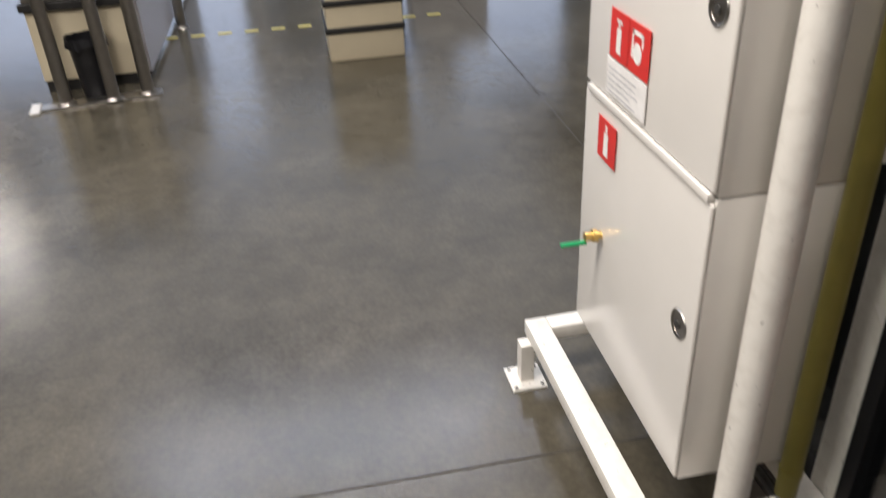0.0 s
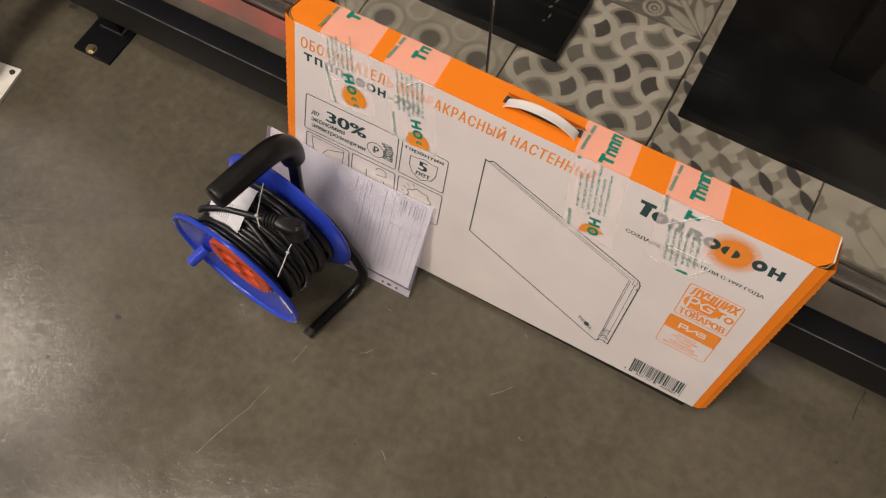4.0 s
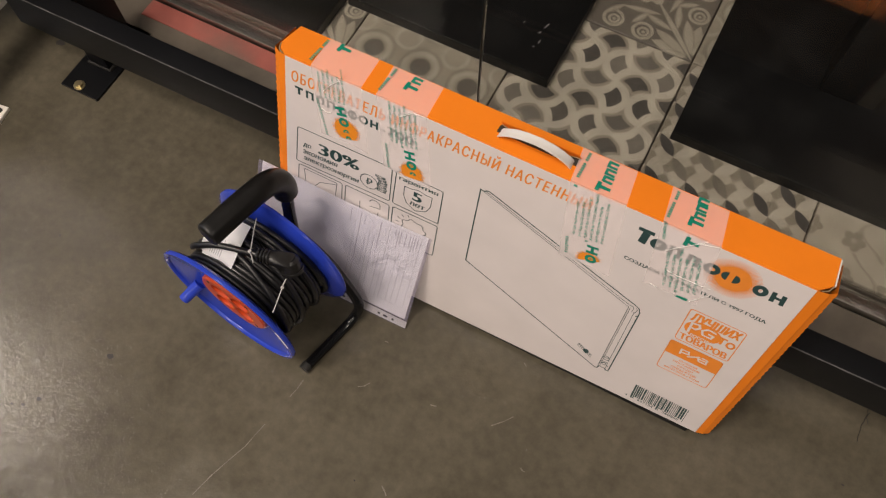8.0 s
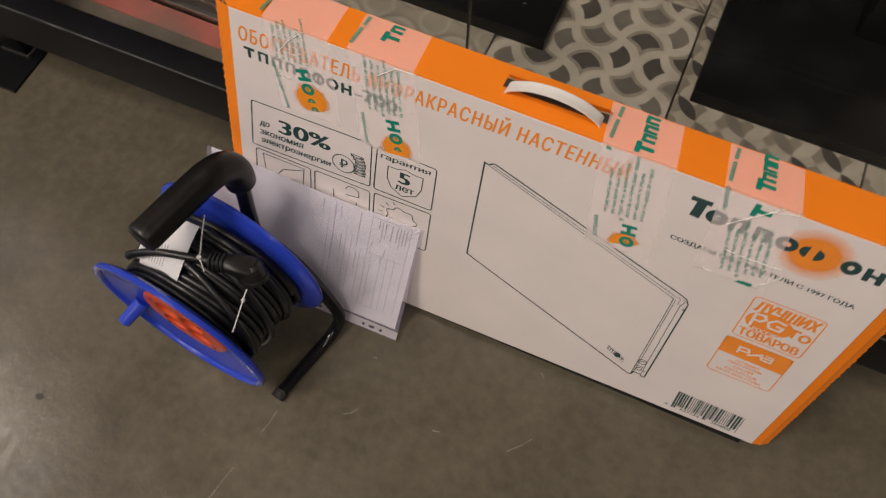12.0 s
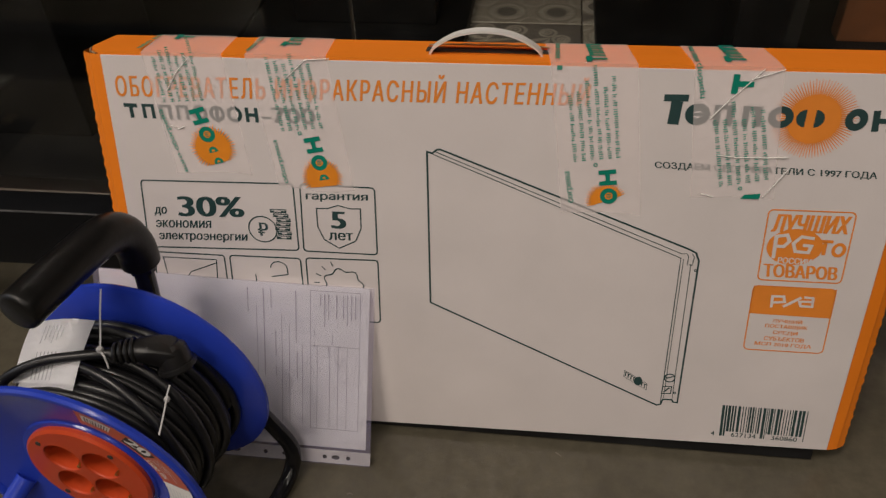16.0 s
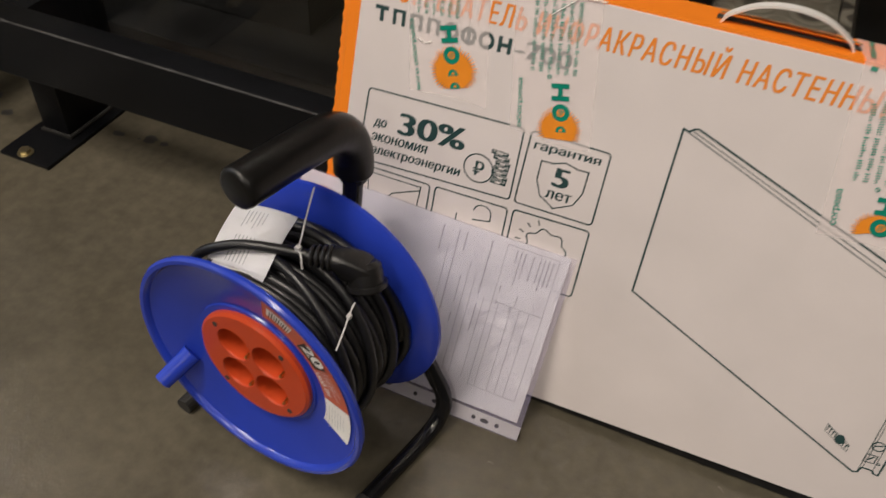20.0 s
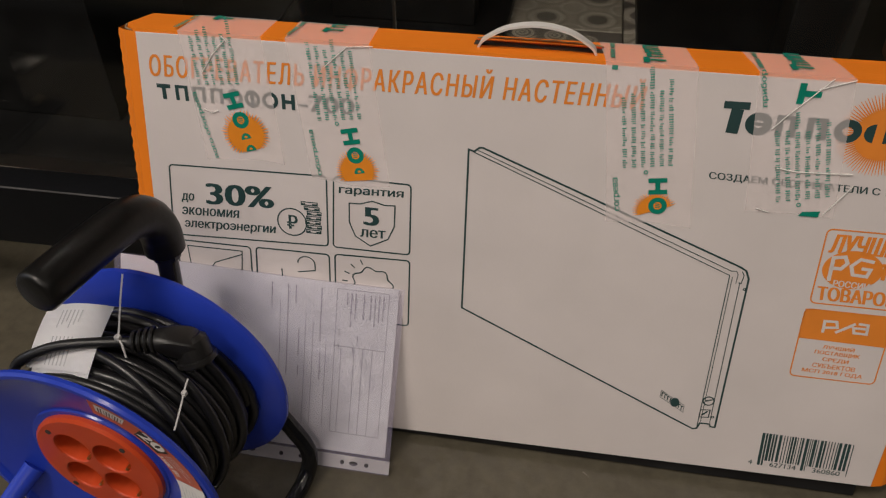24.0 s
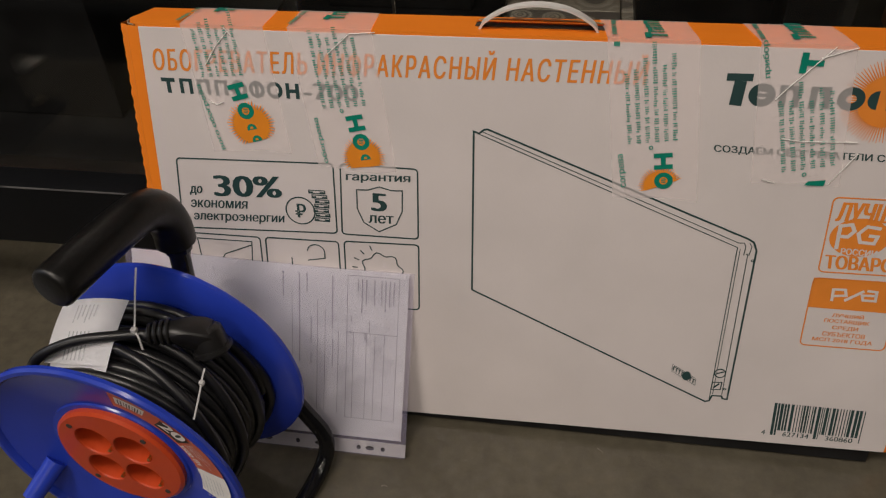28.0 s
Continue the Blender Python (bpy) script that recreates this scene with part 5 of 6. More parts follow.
def dot(ob, x, z):
    part("tape_dot", stroke(ring_pts(x, z, 0.0016, 12), 0.001, P3, True), M_TFINE, ob)


t1 = tape(0.0735, 0.0885, 0.082, 0.3175, 1)
top_print(t1, 0.0505, (0.045,), 0.0245)
column(t1, 0.0895, 0.397, 0.053, 0.047, 6, 1, 95)
word(t1, "вого обогрева", 0.0615, 0.3188, 0.0692, 0.0062, 103.8)
cut_sun(t1, 0.0912, 0.346, 0.0178, 0.0763, 0.3232, -0.3, 0.954, 1)
big_letters(t1, 0.0816, 0.38, 0.0872, 0.3605, 16, ((0.0913, 0.3431), (0.0954, 0.3311)))
t2 = tape(0.178, 0.197, 0.08, 0.3035, 2)
top_print(t2, 0.1665, (0.028, 0.046), 0.136)
column(t2, 0.2095, 0.3725, 0.074, 0.048, 6, 2, 97)
word(t2, "обогрева", 0.169, 0.3103, 0.048, 0.0062, 99)
cut_sun(t2, 0.2041, 0.3184, 0.0158, 0.184, 0.3046, -0.152, 0.988, 2)
big_letters(t2, 0.1981, 0.3537, 0.2026, 0.3345, 12, ((0.2062, 0.3176),))
dot(t2, 0.185, 0.3656)
t3 = tape(0.47, 0.489, 0.079, 0.2925, 3)
top_print(t3, 0.463, (0.001, 0.019, 0.0325, 0.0465), 0.4345)
column(t3, 0.5025, 0.354, 0.077, 0.049, 6, 3, 98.5)
word(t3, "согрева", 0.4628, 0.3037, 0.0345, 0.0062, 101)
cut_sun(t3, 0.4928, 0.307, 0.0146, 0.4634, 0.2937, -0.41, 0.912, 3)
big_letters(t3, 0.4923, 0.3322, 0.495, 0.3124, 8)
dot(t3, 0.4796, 0.345)
part("tape_letter", bars(((0.4365, 0.4385, 0.4415, 0.4425),), P3), M_TFINE, t3)
t4 = tape(0.5985, 0.6125, 0.078, 0.3165, 4)
top_print(t4, 0.589, (0.01, 0.0255, 0.039, 0.0515), 0.5605)
column(t4, 0.643, 0.338, 0.077, 0.05, 6, 4, 103)
word(t4, "прибор", 0.5735, 0.4165, 0.0335, 0.0062, 104)
part("tape_letter", bars(((0.5945, 0.4208, 0.6002, 0.4391), (0.6002, 0.4275, 0.6135, 0.4328)), P3), M_TGREEN, t4)
part("tape_letter", plate(((0.6205, 0.3162), (0.6377, 0.3166), (0.6384, 0.3225), (0.6235, 0.3205)), P3), M_TGREEN, t4)
dot(t4, 0.6185, 0.327)
# creases in the tapes
for pts in (((0.0793, 0.4385), (0.0655, 0.424), (0.0527, 0.4053)), ((0.0759, 0.4421), (0.0827, 0.4348)), ((0.0505, 0.369), (0.0585, 0.3655), (0.065, 0.3685)), ((0.2215, 0.4425), (0.1973, 0.4405), (0.1753, 0.4207)), ((0.5801, 0.3964), (0.5897, 0.4088), (0.6207, 0.4445)), ((0.6106, 0.4345), (0.6385, 0.4446)), ((0.5919, 0.3606), (0.61, 0.3586), (0.6564, 0.3606)), ((0.6412, 0.3188), (0.66, 0.35)), ((0.583, 0.3195), (0.5945, 0.317))):
    part("tape_crease", tube([(x, P3 - 0.0001, z) for x, z in pts], 0.0005, 6), M_STRAP, carton)
# handle slot, its shaded inside laid on as dark plates, and strap
HZ = top_z(0.37)
part("handle_slot", box((0.3105, 0.0265, HZ + 0.0001), (0.4285, 0.041, HZ + 0.0007)), M_SLOTSHADE, carton, "punched handle slot, its shaded inside painted dark brown")
part("slot_shadow", box((0.3115, 0.0285, HZ + 0.0008), (0.429, 0.0375, HZ + 0.0012)), M_HOLE, carton)


def slot_lip(u, v):
    # the torn rear edge of the slot leans forward over it and gapes a little
    bow = math.sin(math.pi * min(max(u, 0.0), 1.0)) ** 0.5
    return (0.3095 + 0.122 * u, 0.047 - 0.0035 * v - 0.0125 * v * bow, HZ + 0.0013 + 0.0058 * bow * v ** 1.4 * (1 + 0.06 * math.sin(43 * u)))


part("slot_lip", sheet(slot_lip, 26, 4, 0.0008), M_ORANGE, carton, "raised orange rear edge of the slot")
part("torn_edge", tube([slot_lip(k / 40, 1.0) for k in range(1, 40)], 0.0007, 6), M_KRAFT, carton, "torn brown cardboard edge")
arc = smooth_path([(0.3145, 0.0265, HZ - 0.002), (0.3215, 0.0225, HZ + 0.008), (0.342, 0.0185, HZ + 0.0198), (0.369, 0.017, HZ + 0.0242), (0.396, 0.0185, HZ + 0.0198), (0.4165, 0.0225, HZ + 0.008), (0.4235, 0.0265, HZ - 0.002)], 8)
bm = bmesh.new()
rings = []
for i, p in enumerate(arc):
    d = (arc[min(i + 1, len(arc) - 1)] - arc[max(i - 1, 0)]).normalized()
    side = Vector((0, 1, 0))
    side = (side - d * side.dot(d)).normalized()
    up = d.cross(side) * (1 if d.cross(side).z > 0 else -1)
    # a flat strap with two raised ribs along its edges
    rings.append([bm.verts.new(p + side * a + up * b) for a, b in ((-0.0075, -0.0012), (-0.0078, 0.0008), (-0.006, 0.0011), (-0.0042, 0.0006), (0.0042, 0.0006), (0.006, 0.0011), (0.0078, 0.0008), (0.0075, -0.0012))])
for a, b in zip(rings, rings[1:]):
    for k in range(8):
        bm.faces.new((a[k], a[(k + 1) % 8], b[(k + 1) % 8], b[k]))
bmesh.ops.recalc_face_normals(bm, faces=bm.faces)
shade(part("carry_strap", bm, M_STRAP, carton, "white plastic carry handle"), 0.9)

# ---- printed form in a clear sleeve ----
AX, BY, CZ = Vector((0.2462, -0.0587, 0.002)), Vector((0.2535, 0.0365, 0.2055)), Vector((-0.066, 0.0354, 0.2421))
upv = BY - AX
HGT = upv.length
upv.normalize()
rt = BY - CZ
rt = (rt - upv * rt.dot(upv)).normalized()
nrm = rt.cross(upv).normalized()
SM = Matrix(((rt.x, -nrm.x, upv.x, AX.x), (rt.y, -nrm.y, upv.y, AX.y), (rt.z, -nrm.z, upv.z, AX.z), (0, 0, 0, 1)))
sleeve = thing("document_sleeve", "printed form in a clear punched plastic sleeve leaning on the carton", "document", SM)
SW = 0.321


def curl(u, v):
    return 0.0035 * math.sin(2.6 * u + 0.4) * math.sin(math.pi * v) + 0.0025 * v * v * math.cos(5 * u)


part("form_paper", sheet(lambda u, v: (-SW + 0.006 + (SW - 0.012) * u, curl(u, v), 0.021 + (HGT - 0.023) * v), 24, 16, 0.0006), M_PAPER, sleeve, "white printed form")
part("sleeve_film", sheet(lambda u, v: (-SW + SW * u, curl(u, v) - 0.0025, HGT * v), 24, 16), M_SLEEVE, sleeve, "clear plastic sleeve").visible_shadow = False
part("punched_strip", sheet(lambda u, v: (-SW + SW * u, curl(u, 0.08 * v) - 0.0015, 0.001 + 0.017 * v), 24, 1, 0.0006), M_STRAP, sleeve, "white punched edge strip")
for hx, hw in ((-0.026, 0.0025), (-0.041, 0.005), (-0.054, 0.0025), (-0.1, 0.005), (-0.125, 0.0025), (-0.16, 0.005), (-0.2, 0.0025), (-0.25, 0.005)):
    part("punched_hole", plate([(hx + hw * math.cos(2 * math.pi * k / 14), 0.0095 + 0.0028 * math.sin(2 * math.pi * k / 14)) for k in range(14)], curl((hx + SW) / SW, 0.04) - 0.0025), M_HOLE, sleeve)
bm = bmesh.new()
rnd = random.Random(5)
# the form lies on its side: its lines run up the sheet
def form_bar(bm, x0, z0, x1, z1, lift=0.0014):
    y = curl(((x0 + x1) / 2 + SW) / SW, (z0 + z1) / 2 / HGT) - lift
    plate(((x0, z0), (x1, z0), (x1, z1), (x0, z1)), y, bm)


def form_line(bm, x, top, length, tall=0.0017):
    """One line of unreadable print, a short bar for each letter."""
    z = top
    while z > top - length:
        for _ in range(rnd.randint(2, 8)):
            l = tall * rnd.uniform(0.35, 0.6)
            form_bar(bm, x, z - l, x + tall * rnd.choice((0.75, 0.75, 1.0)), z)
            z -= l + tall * 0.3
        z -= tall * 0.5


bm = bmesh.new()
for k, (x, drop, length) in enumerate(((-0.022, 0.012, 0.028), (-0.0265, 0.012, 0.02), (-0.031, 0.012, 0.033), (-0.0355, 0.012, 0.026), (-0.043, 0.012, 0.022), (-0.052, 0.012, 0.03), (-0.0565, 0.012, 0.034), (-0.061, 0.012, 0.012), (-0.089, 0.01, 0.062), (-0.117, 0.01, 0.022), (-0.1255, 0.01, 0.105), (-0.1435, 0.01, 0.014), (-0.1435, 0.028, 0.006))):
    form_line(bm, x, HGT - drop, length)
for x, drop, length in ((-0.0475, 0.06, 0.008), (-0.052, 0.075, 0.004), (-0.068, 0.055, 0.008), (-0.068, 0.072, 0.004), (-0.088, 0.085, 0.028), (-0.1125, 0.06, 0.03), (-0.1125, 0.105, 0.012), (-0.1255, 0.13, 0.018)):
    form_line(bm, x, HGT - drop, length, 0.0014)
part("form_print", bm, M_INK, sleeve)
bm = bmesh.new()
for x, z0, z1 in ((-0.016, 0.045, HGT - 0.008), (-0.03, 0.045, 0.15), (-0.0405, 0.045, 0.15), (-0.05, 0.045, 0.15), (-0.0645, 0.045, 0.15), (-0.072, 0.045, HGT - 0.008), (-0.0815, 0.05, 0.15), (-0.0965, 0.05, HGT - 0.05), (-0.105, 0.05, HGT - 0.04), (-0.1335, 0.05, HGT - 0.03)):
    for k in range(6):
        form_bar(bm, x, z0 + (z1 - z0) * k / 6, x + 0.0004, z0 + (z1 - z0) * (k + 1) / 6, 0.0013)
for z, x0 in ((0.045, -0.072), (0.15, -0.072), (HGT - 0.008, -0.072)):
    for k in range(4):
        form_bar(bm, x0 + 0.014 * k, z, x0 + 0.014 * (k + 1), z + 0.0004, 0.0013)
part("form_rule", bm, M_INK, sleeve)

# ---- cable reel ----
RN = Vector((-0.1174, -0.9929, 0.021)).normalized()
RX = (-RN).cross(Vector((0, 0, 1))).normalized()
RZ = RX.cross(-RN)
RC = Vector((0.0122, -0.1988, 0.1622))
RM = Matrix(((RX.x, -RN.x, RZ.x, RC.x), (RX.y, -RN.y, RZ.y, RC.y), (RX.z, -RN.z, RZ.z, RC.z), (0, 0, 0, 1)))
reel = thing("cable_reel", "blue extension cable reel with orange sockets and black tube stand", "cable reel", RM)
RWID = 0.1265
# flanges: x right, y back, z up
fl = lathe([(0.058, 0.0085), (0.0695, 0.0085), (0.0705, 0.0105), (0.085, 0.0075), (0.1, 0.0038), (0.1195, -0.0003), (0.1218, -0.0012), (0.1228, -0.0046), (0.1252, -0.0068), (0.129, -0.0068), (0.131, -0.0042), (0.1305, -0.0005), (0.1235, 0.004), (0.1, 0.0075), (0.085, 0.0113), (0.07, 0.0145), (0.058, 0.0155)], 96, True)
front = shade(part("front_flange", fl, M_BLUE, reel, "glossy blue plastic flange"), 0.7)
fl = lathe([(0.03, RWID - 0.0065), (0.1, RWID - 0.0065), (0.1235, RWID - 0.004), (0.1305, RWID + 0.0005), (0.131, RWID + 0.004), (0.1295, RWID + 0.006), (0.119, RWID + 0.002), (0.1, RWID), (0.03, RWID)], 96, True)
shade(part("back_flange", fl, M_BLUE, reel, "glossy blue plastic flange"), 0.7)
shade(part("drum", lathe([(0.075, 0.0158), (0.075, RWID - 0.0068)], 48), M_BLUE, reel), 0.7)
shade(part("axle", lathe([(0.0, 0.125), (0.016, 0.125), (0.016, RWID + 0.02), (0.0, RWID + 0.02)], 24), M_BLACKTUBE, reel), 0.7)

# socket plate with four sunk sockets
SPZ, SPX, SPR, SOR = 0.002, 0.0025, 0.0642, 0.0192
TURN_S = 45
cent = [(SPX + 0.0288 * math.cos(radians(a + TURN_S)), SPZ + 0.0288 * math.sin(radians(a + TURN_S))) for a in (0, 90, 180, 270)]
bm = bmesh.new()


def loop(cx, cz, r, n, y):
    vs = [bm.verts.new((cx + r * math.cos(2 * math.pi * k / n), y, cz + r * math.sin(2 * math.pi * k / n))) for k in range(n)]
    return vs, [bm.edges.new((vs[k], vs[(k + 1) % n])) for k in range(n)]


YP = 0.002
outer = loop(SPX, SPZ, SPR - 0.003, 64, YP)[0]
flat, rims = [], []
for cx, cz, r, n in [(SPX, SPZ, SPR - 0.003, 64)] + [(x, z, SOR, 29) for x, z in cent]:
    k0 = len(flat)
    turn0 = 0.031 * (1 + k0 % 7)
    flat += [Vector((cx + r * math.cos(turn0 + 2 * math.pi * k / n), cz + r * math.sin(turn0 + 2 * math.pi * k / n))) for k in range(n)]
    rims += [(k0 + k, k0 + (k + 1) % n) for k in range(n)]
pts, faces = fill_rims(flat, rims)
vs = [bm.verts.new((p.x, YP, p.y)) for p in pts]
for f in faces:
    bm.faces.new([vs[i] for i in f])
rim, re_ = loop(SPX, SPZ, SPR, 64, YP + 0.0025)
low, le = loop(SPX, SPZ, SPR, 64, 0.0085)
for k in range(64):
    j = (k + 1) % 64
    bm.faces.new((outer[k], outer[j], rim[j], rim[k]))
    bm.faces.new((rim[k], rim[j], low[j], low[k]))
bmesh.ops.recalc_face_normals(bm, faces=bm.faces)
plate_ob = part("socket_plate", bm, M_RED, reel, "orange-red round socket plate")
for cx, cz in cent:
    cup = shade(part("socket", lathe([(SOR + 0.0012, YP - 0.0001), (SOR, YP + 0.0016), (SOR * 0.97, YP + 0.012), (SOR * 0.93, YP + 0.041), (0.0, YP + 0.041)], 28), M_RED, plate_ob, "sunk round socket"), 0.5)
    cup.location = (cx, 0, cz)
    bm = box((-0.0019, YP + 0.001, -SOR * 0.97), (0.0019, YP + 0.016, -SOR * 0.82), 0.0005, 1)
    bmesh.ops.rotate(bm, verts=bm.verts, cent=(0, 0, 0), matrix=Matrix.Rotation(radians(-42), 3, "Y"))
    for pin in (-0.0095, 0.0095):
        hole = bmesh.new()
        bmesh.ops.create_cone(hole, cap_ends=True, segments=12, radius1=0.003, radius2=0.003, depth=0.001, matrix=pose(pin * 0.74, YP + 0.0406, pin * 0.67, 90, 0, 0))
        part("pin_hole", hole, M_HOLE, cup)
    cl = part("earth_clip", bm, M_BRASS, plate_ob)
    cl.location = (cx, 0, cz)
for a in (60, 150, 240, 330):
    bm = bmesh.new()
    bmesh.ops.create_cone(bm, cap_ends=True, segments=12, radius1=0.0028, radius2=0.0028, depth=0.001, matrix=pose(0, 0, 0, 90, 0, 0))
    sc = part("plate_screw", bm, M_HOLE, plate_ob)
    sc.location = (SPX + 0.0545 * math.cos(radians(a - 13)), YP - 0.0002, SPZ + 0.0545 * math.sin(radians(a - 13)))


# round label on the flange
LABEL_TURN = 3.5
def arc_label(a0, a1, r0, r1, y, n=14):
    bm = bmesh.new()
    for k in range(n):
        b0, b1 = radians(a0 + (a1 - a0) * k / n), radians(a0 + (a1 - a0) * (k + 1) / n)
        bm.faces.new([bm.verts.new((r * math.cos(b), y, r * math.sin(b))) for r, b in ((r0, b0), (r1, b0), (r1, b1), (r0, b1))])
    return bm


M_LABEL = mat("red_orange_label", (0.5, 0.09, 0.03), 0.35, bump=0)
before = set(bpy.data.objects)
lab = part("reel_label", arc_label(-12, 56, 0.083, 0.1155, 0.0012), M_LABEL, front, "red printed flange label")
part("label_white", arc_label(-36, -12.2, 0.083, 0.1155, 0.0012), M_WHITE, front, "white data label")
part("label_barcode", arc_label(38, 53, 0.094, 0.109, 0.0006, 4), M_WHITE, front)
for k in range(9):
    part("barcode_line", arc_label(39 + k * 1.45, 39 + k * 1.45 + (0.6 if k % 3 else 0.3), 0.0955, 0.1065, 0.0001, 1), M_HOLE, front)
part("label_box", arc_label(13, 30, 0.089, 0.1085, 0.0006, 4), M_HOLE, front)
part("label_number", text_bm("20", 0.0835, 0.0475, 0.026, 0.017, 0.0001, turn=-66, fat=0.13), M_WHITE, front)
part("label_number", text_bm("3500 Вт", 0.0855, 0.018, 0.03, 0.0075, 0.0001, turn=-82, fat=0.09), M_WHITE, front)
part("label_text", text_lines(0.096, 0.02, 0.03, 0.0125, 4, 0.0001, 7, turn=-82), M_WHITE, front)
part("label_text", text_lines(0.0815, -0.023, 0.03, 0.026, 7, 0.0001, 8, turn=-112), M_TEXTPALE, front)
for ob in set(bpy.data.objects) - before:
    # the labels follow the dished face of the flange
    for v in ob.data.vertices:
        v.co.y += 0.0105 - (math.hypot(v.co.x, v.co.z) - 0.0705) / 0.0475 * 0.011 - 0.0022
    ob.matrix_local = Matrix.Rotation(radians(-23.5 + LABEL_TURN), 4, "Y")

# crank knob
shade(part("crank_knob", tube([(-0.0838, 0.006, -0.0365), (-0.0885, -0.006, -0.044), (-0.0965, -0.0275, -0.0567)], [0.0108, 0.0102, 0.0092], 20), M_BLUE, reel, "blue plastic crank knob"), 0.6)
part("knob_bore", tube([(-0.0964, -0.0273, -0.0566), (-0.0967, -0.028, -0.057)], 0.0052, 16), M_HOLE, reel)

# wound cable
rnd = random.Random(9)
CR = 0.0049
pts = []
for layer, (r, n, amp) in enumerate(((0.0865, 11, 0.001), (0.0945, 10, 0.0018), (0.1015, 3, 0.001))):
    for k in range(n):
        ph, tl = rnd.uniform(0, 6.28), rnd.uniform(-0.006, 0.006)
        rr = r + rnd.uniform(-amp, amp)
        for q in range(52):
            a = 2 * math.pi * q / 52
            ease = math.sin(math.pi * q / 52)
            if layer < 2:
                along = (k + q / 52) / n
                y = 0.013 + (RWID - 0.028) * (1 - along if layer else along) + tl * ease * math.sin(a + ph)
            else:
                # crossing turns on top
                y = 0.02 + 0.035 * (k + q / 52) + (0.03 - 0.012 * k) * ease * math.sin(a + 0.9 * k)
            w = rr + ease * (0.0016 * math.sin(2 * a + ph) + 0.001 * math.sin(5 * a + ph))
            pts.append((w * math.cos(a), min(max(y, 0.0115), RWID - 0.0115), w * math.sin(a)))
# the cable's inner end dives back into the coil
for k in range(1, 10):
    a = 2 * math.pi * k / 52
    w = 0.1015 - 0.0017 * k
    pts.append((w * math.cos(a), pts[-1][1], w * math.sin(a)))
bm = tube(pts, CR, 8)
shade(part("wound_cable", bm, M_CABLE, reel, "black rubber cable wound on the drum"), 3.0)

# loose end and plug lying on the coil
end = smooth_path([(-0.088, 0.03, 0.06), (-0.066, 0.027, 0.0955), (-0.034, 0.041, 0.1105), (0.004, 0.055, 0.1135), (0.03, 0.0645, 0.1125)], 8)
shade(part("cable_end", tube(end, CR, 12), M_CABLE, reel), 3.0)
spine = smooth_path([(0.0265, 0.063, 0.1125), (0.0445, 0.0705, 0.1135), (0.059, 0.077, 0.11), (0.07, 0.083, 0.104), (0.075, 0.087, 0.0975)], 4)
rad = [0.006, 0.0065, 0.0075, 0.0085, 0.0098, 0.011, 0.012, 0.0122, 0.0125, 0.0129, 0.0134, 0.0138, 0.014, 0.014, 0.0138, 0.0134, 0.012]


def squared(v, i):
    """Round at the cable, box-like at the head."""
    return math.copysign(abs(v) ** (1.0 - 0.58 * min(1.0, max(0.0, (i - 4) / 4))), v)


bm = bmesh.new()
rings, upd = [], Vector((0, 0, 1))
for i, c in enumerate(spine):
    d = (spine[min(i + 1, 16)] - spine[max(i - 1, 0)]).normalized()
    side = d.cross(upd).normalized()
    upd = side.cross(d).normalized()
    rings.append([bm.verts.new(c + side * (rad[i] * squared(math.cos(2 * math.pi * k / 20), i)) + upd * (0.8 * rad[i] * squared(math.sin(2 * math.pi * k / 20), i))) for k in range(20)])
for a, b in zip(rings, rings[1:]):
    for k in range(20):
        bm.faces.new((a[k], a[(k + 1) % 20], b[(k + 1) % 20], b[k]))
bm.faces.new(rings[0][::-1])
bm.faces.new(rings[-1])
plug = shade(part("plug", bm, M_PLUG, reel, "black rubber mains plug"), 0.4)
for k in range(4):
    c = spine[1] + (spine[5] - spine[1]) * (k / 3.4)
    d = (spine[5] - spine[1]).normalized()
    side = d.cross(Vector((0, 0, 1))).normalized()
    uq = side.cross(d)
    part("strain_rib", tube([c + side * ((0.0088 + 0.0009 * k) * math.cos(2 * math.pi * q / 20)) + uq * ((0.0078 + 0.0009 * k) * math.sin(2 * math.pi * q / 20)) for q in range(20)], 0.0017, 6, closed=True), M_PLUG, plug)
d = (spine[16] - spine[14]).normalized()
side = d.cross(Vector((0, 0, 1))).normalized()
for s_ in (-1, 1):
    part("plug_pin", tube([spine[16] + side * (s_ * 0.0095), spine[16] + side * (s_ * 0.0095) + d * 0.015], 0.0024, 10), M_STEEL, plug)

# collar and round face of the plug, turned down to the coil
face = shade(part("plug_face", (lambda b: (b.transform(Matrix.Translation(spine[14]) @ Vector((0, 1, 0)).rotation_difference(Vector((0.35, -0.25, -0.9)).normalized()).to_matrix().to_4x4()), b)[1])(lathe([(0.0, -0.009), (0.011, -0.009), (0.0152, -0.005), (0.016, 0.002), (0.0158, 0.011), (0.0184, 0.0115), (0.0186, 0.0155), (0.0155, 0.016), (0.0148, 0.0185), (0.0, 0.0185)], 28)), M_PLUG, plug), 0.6)

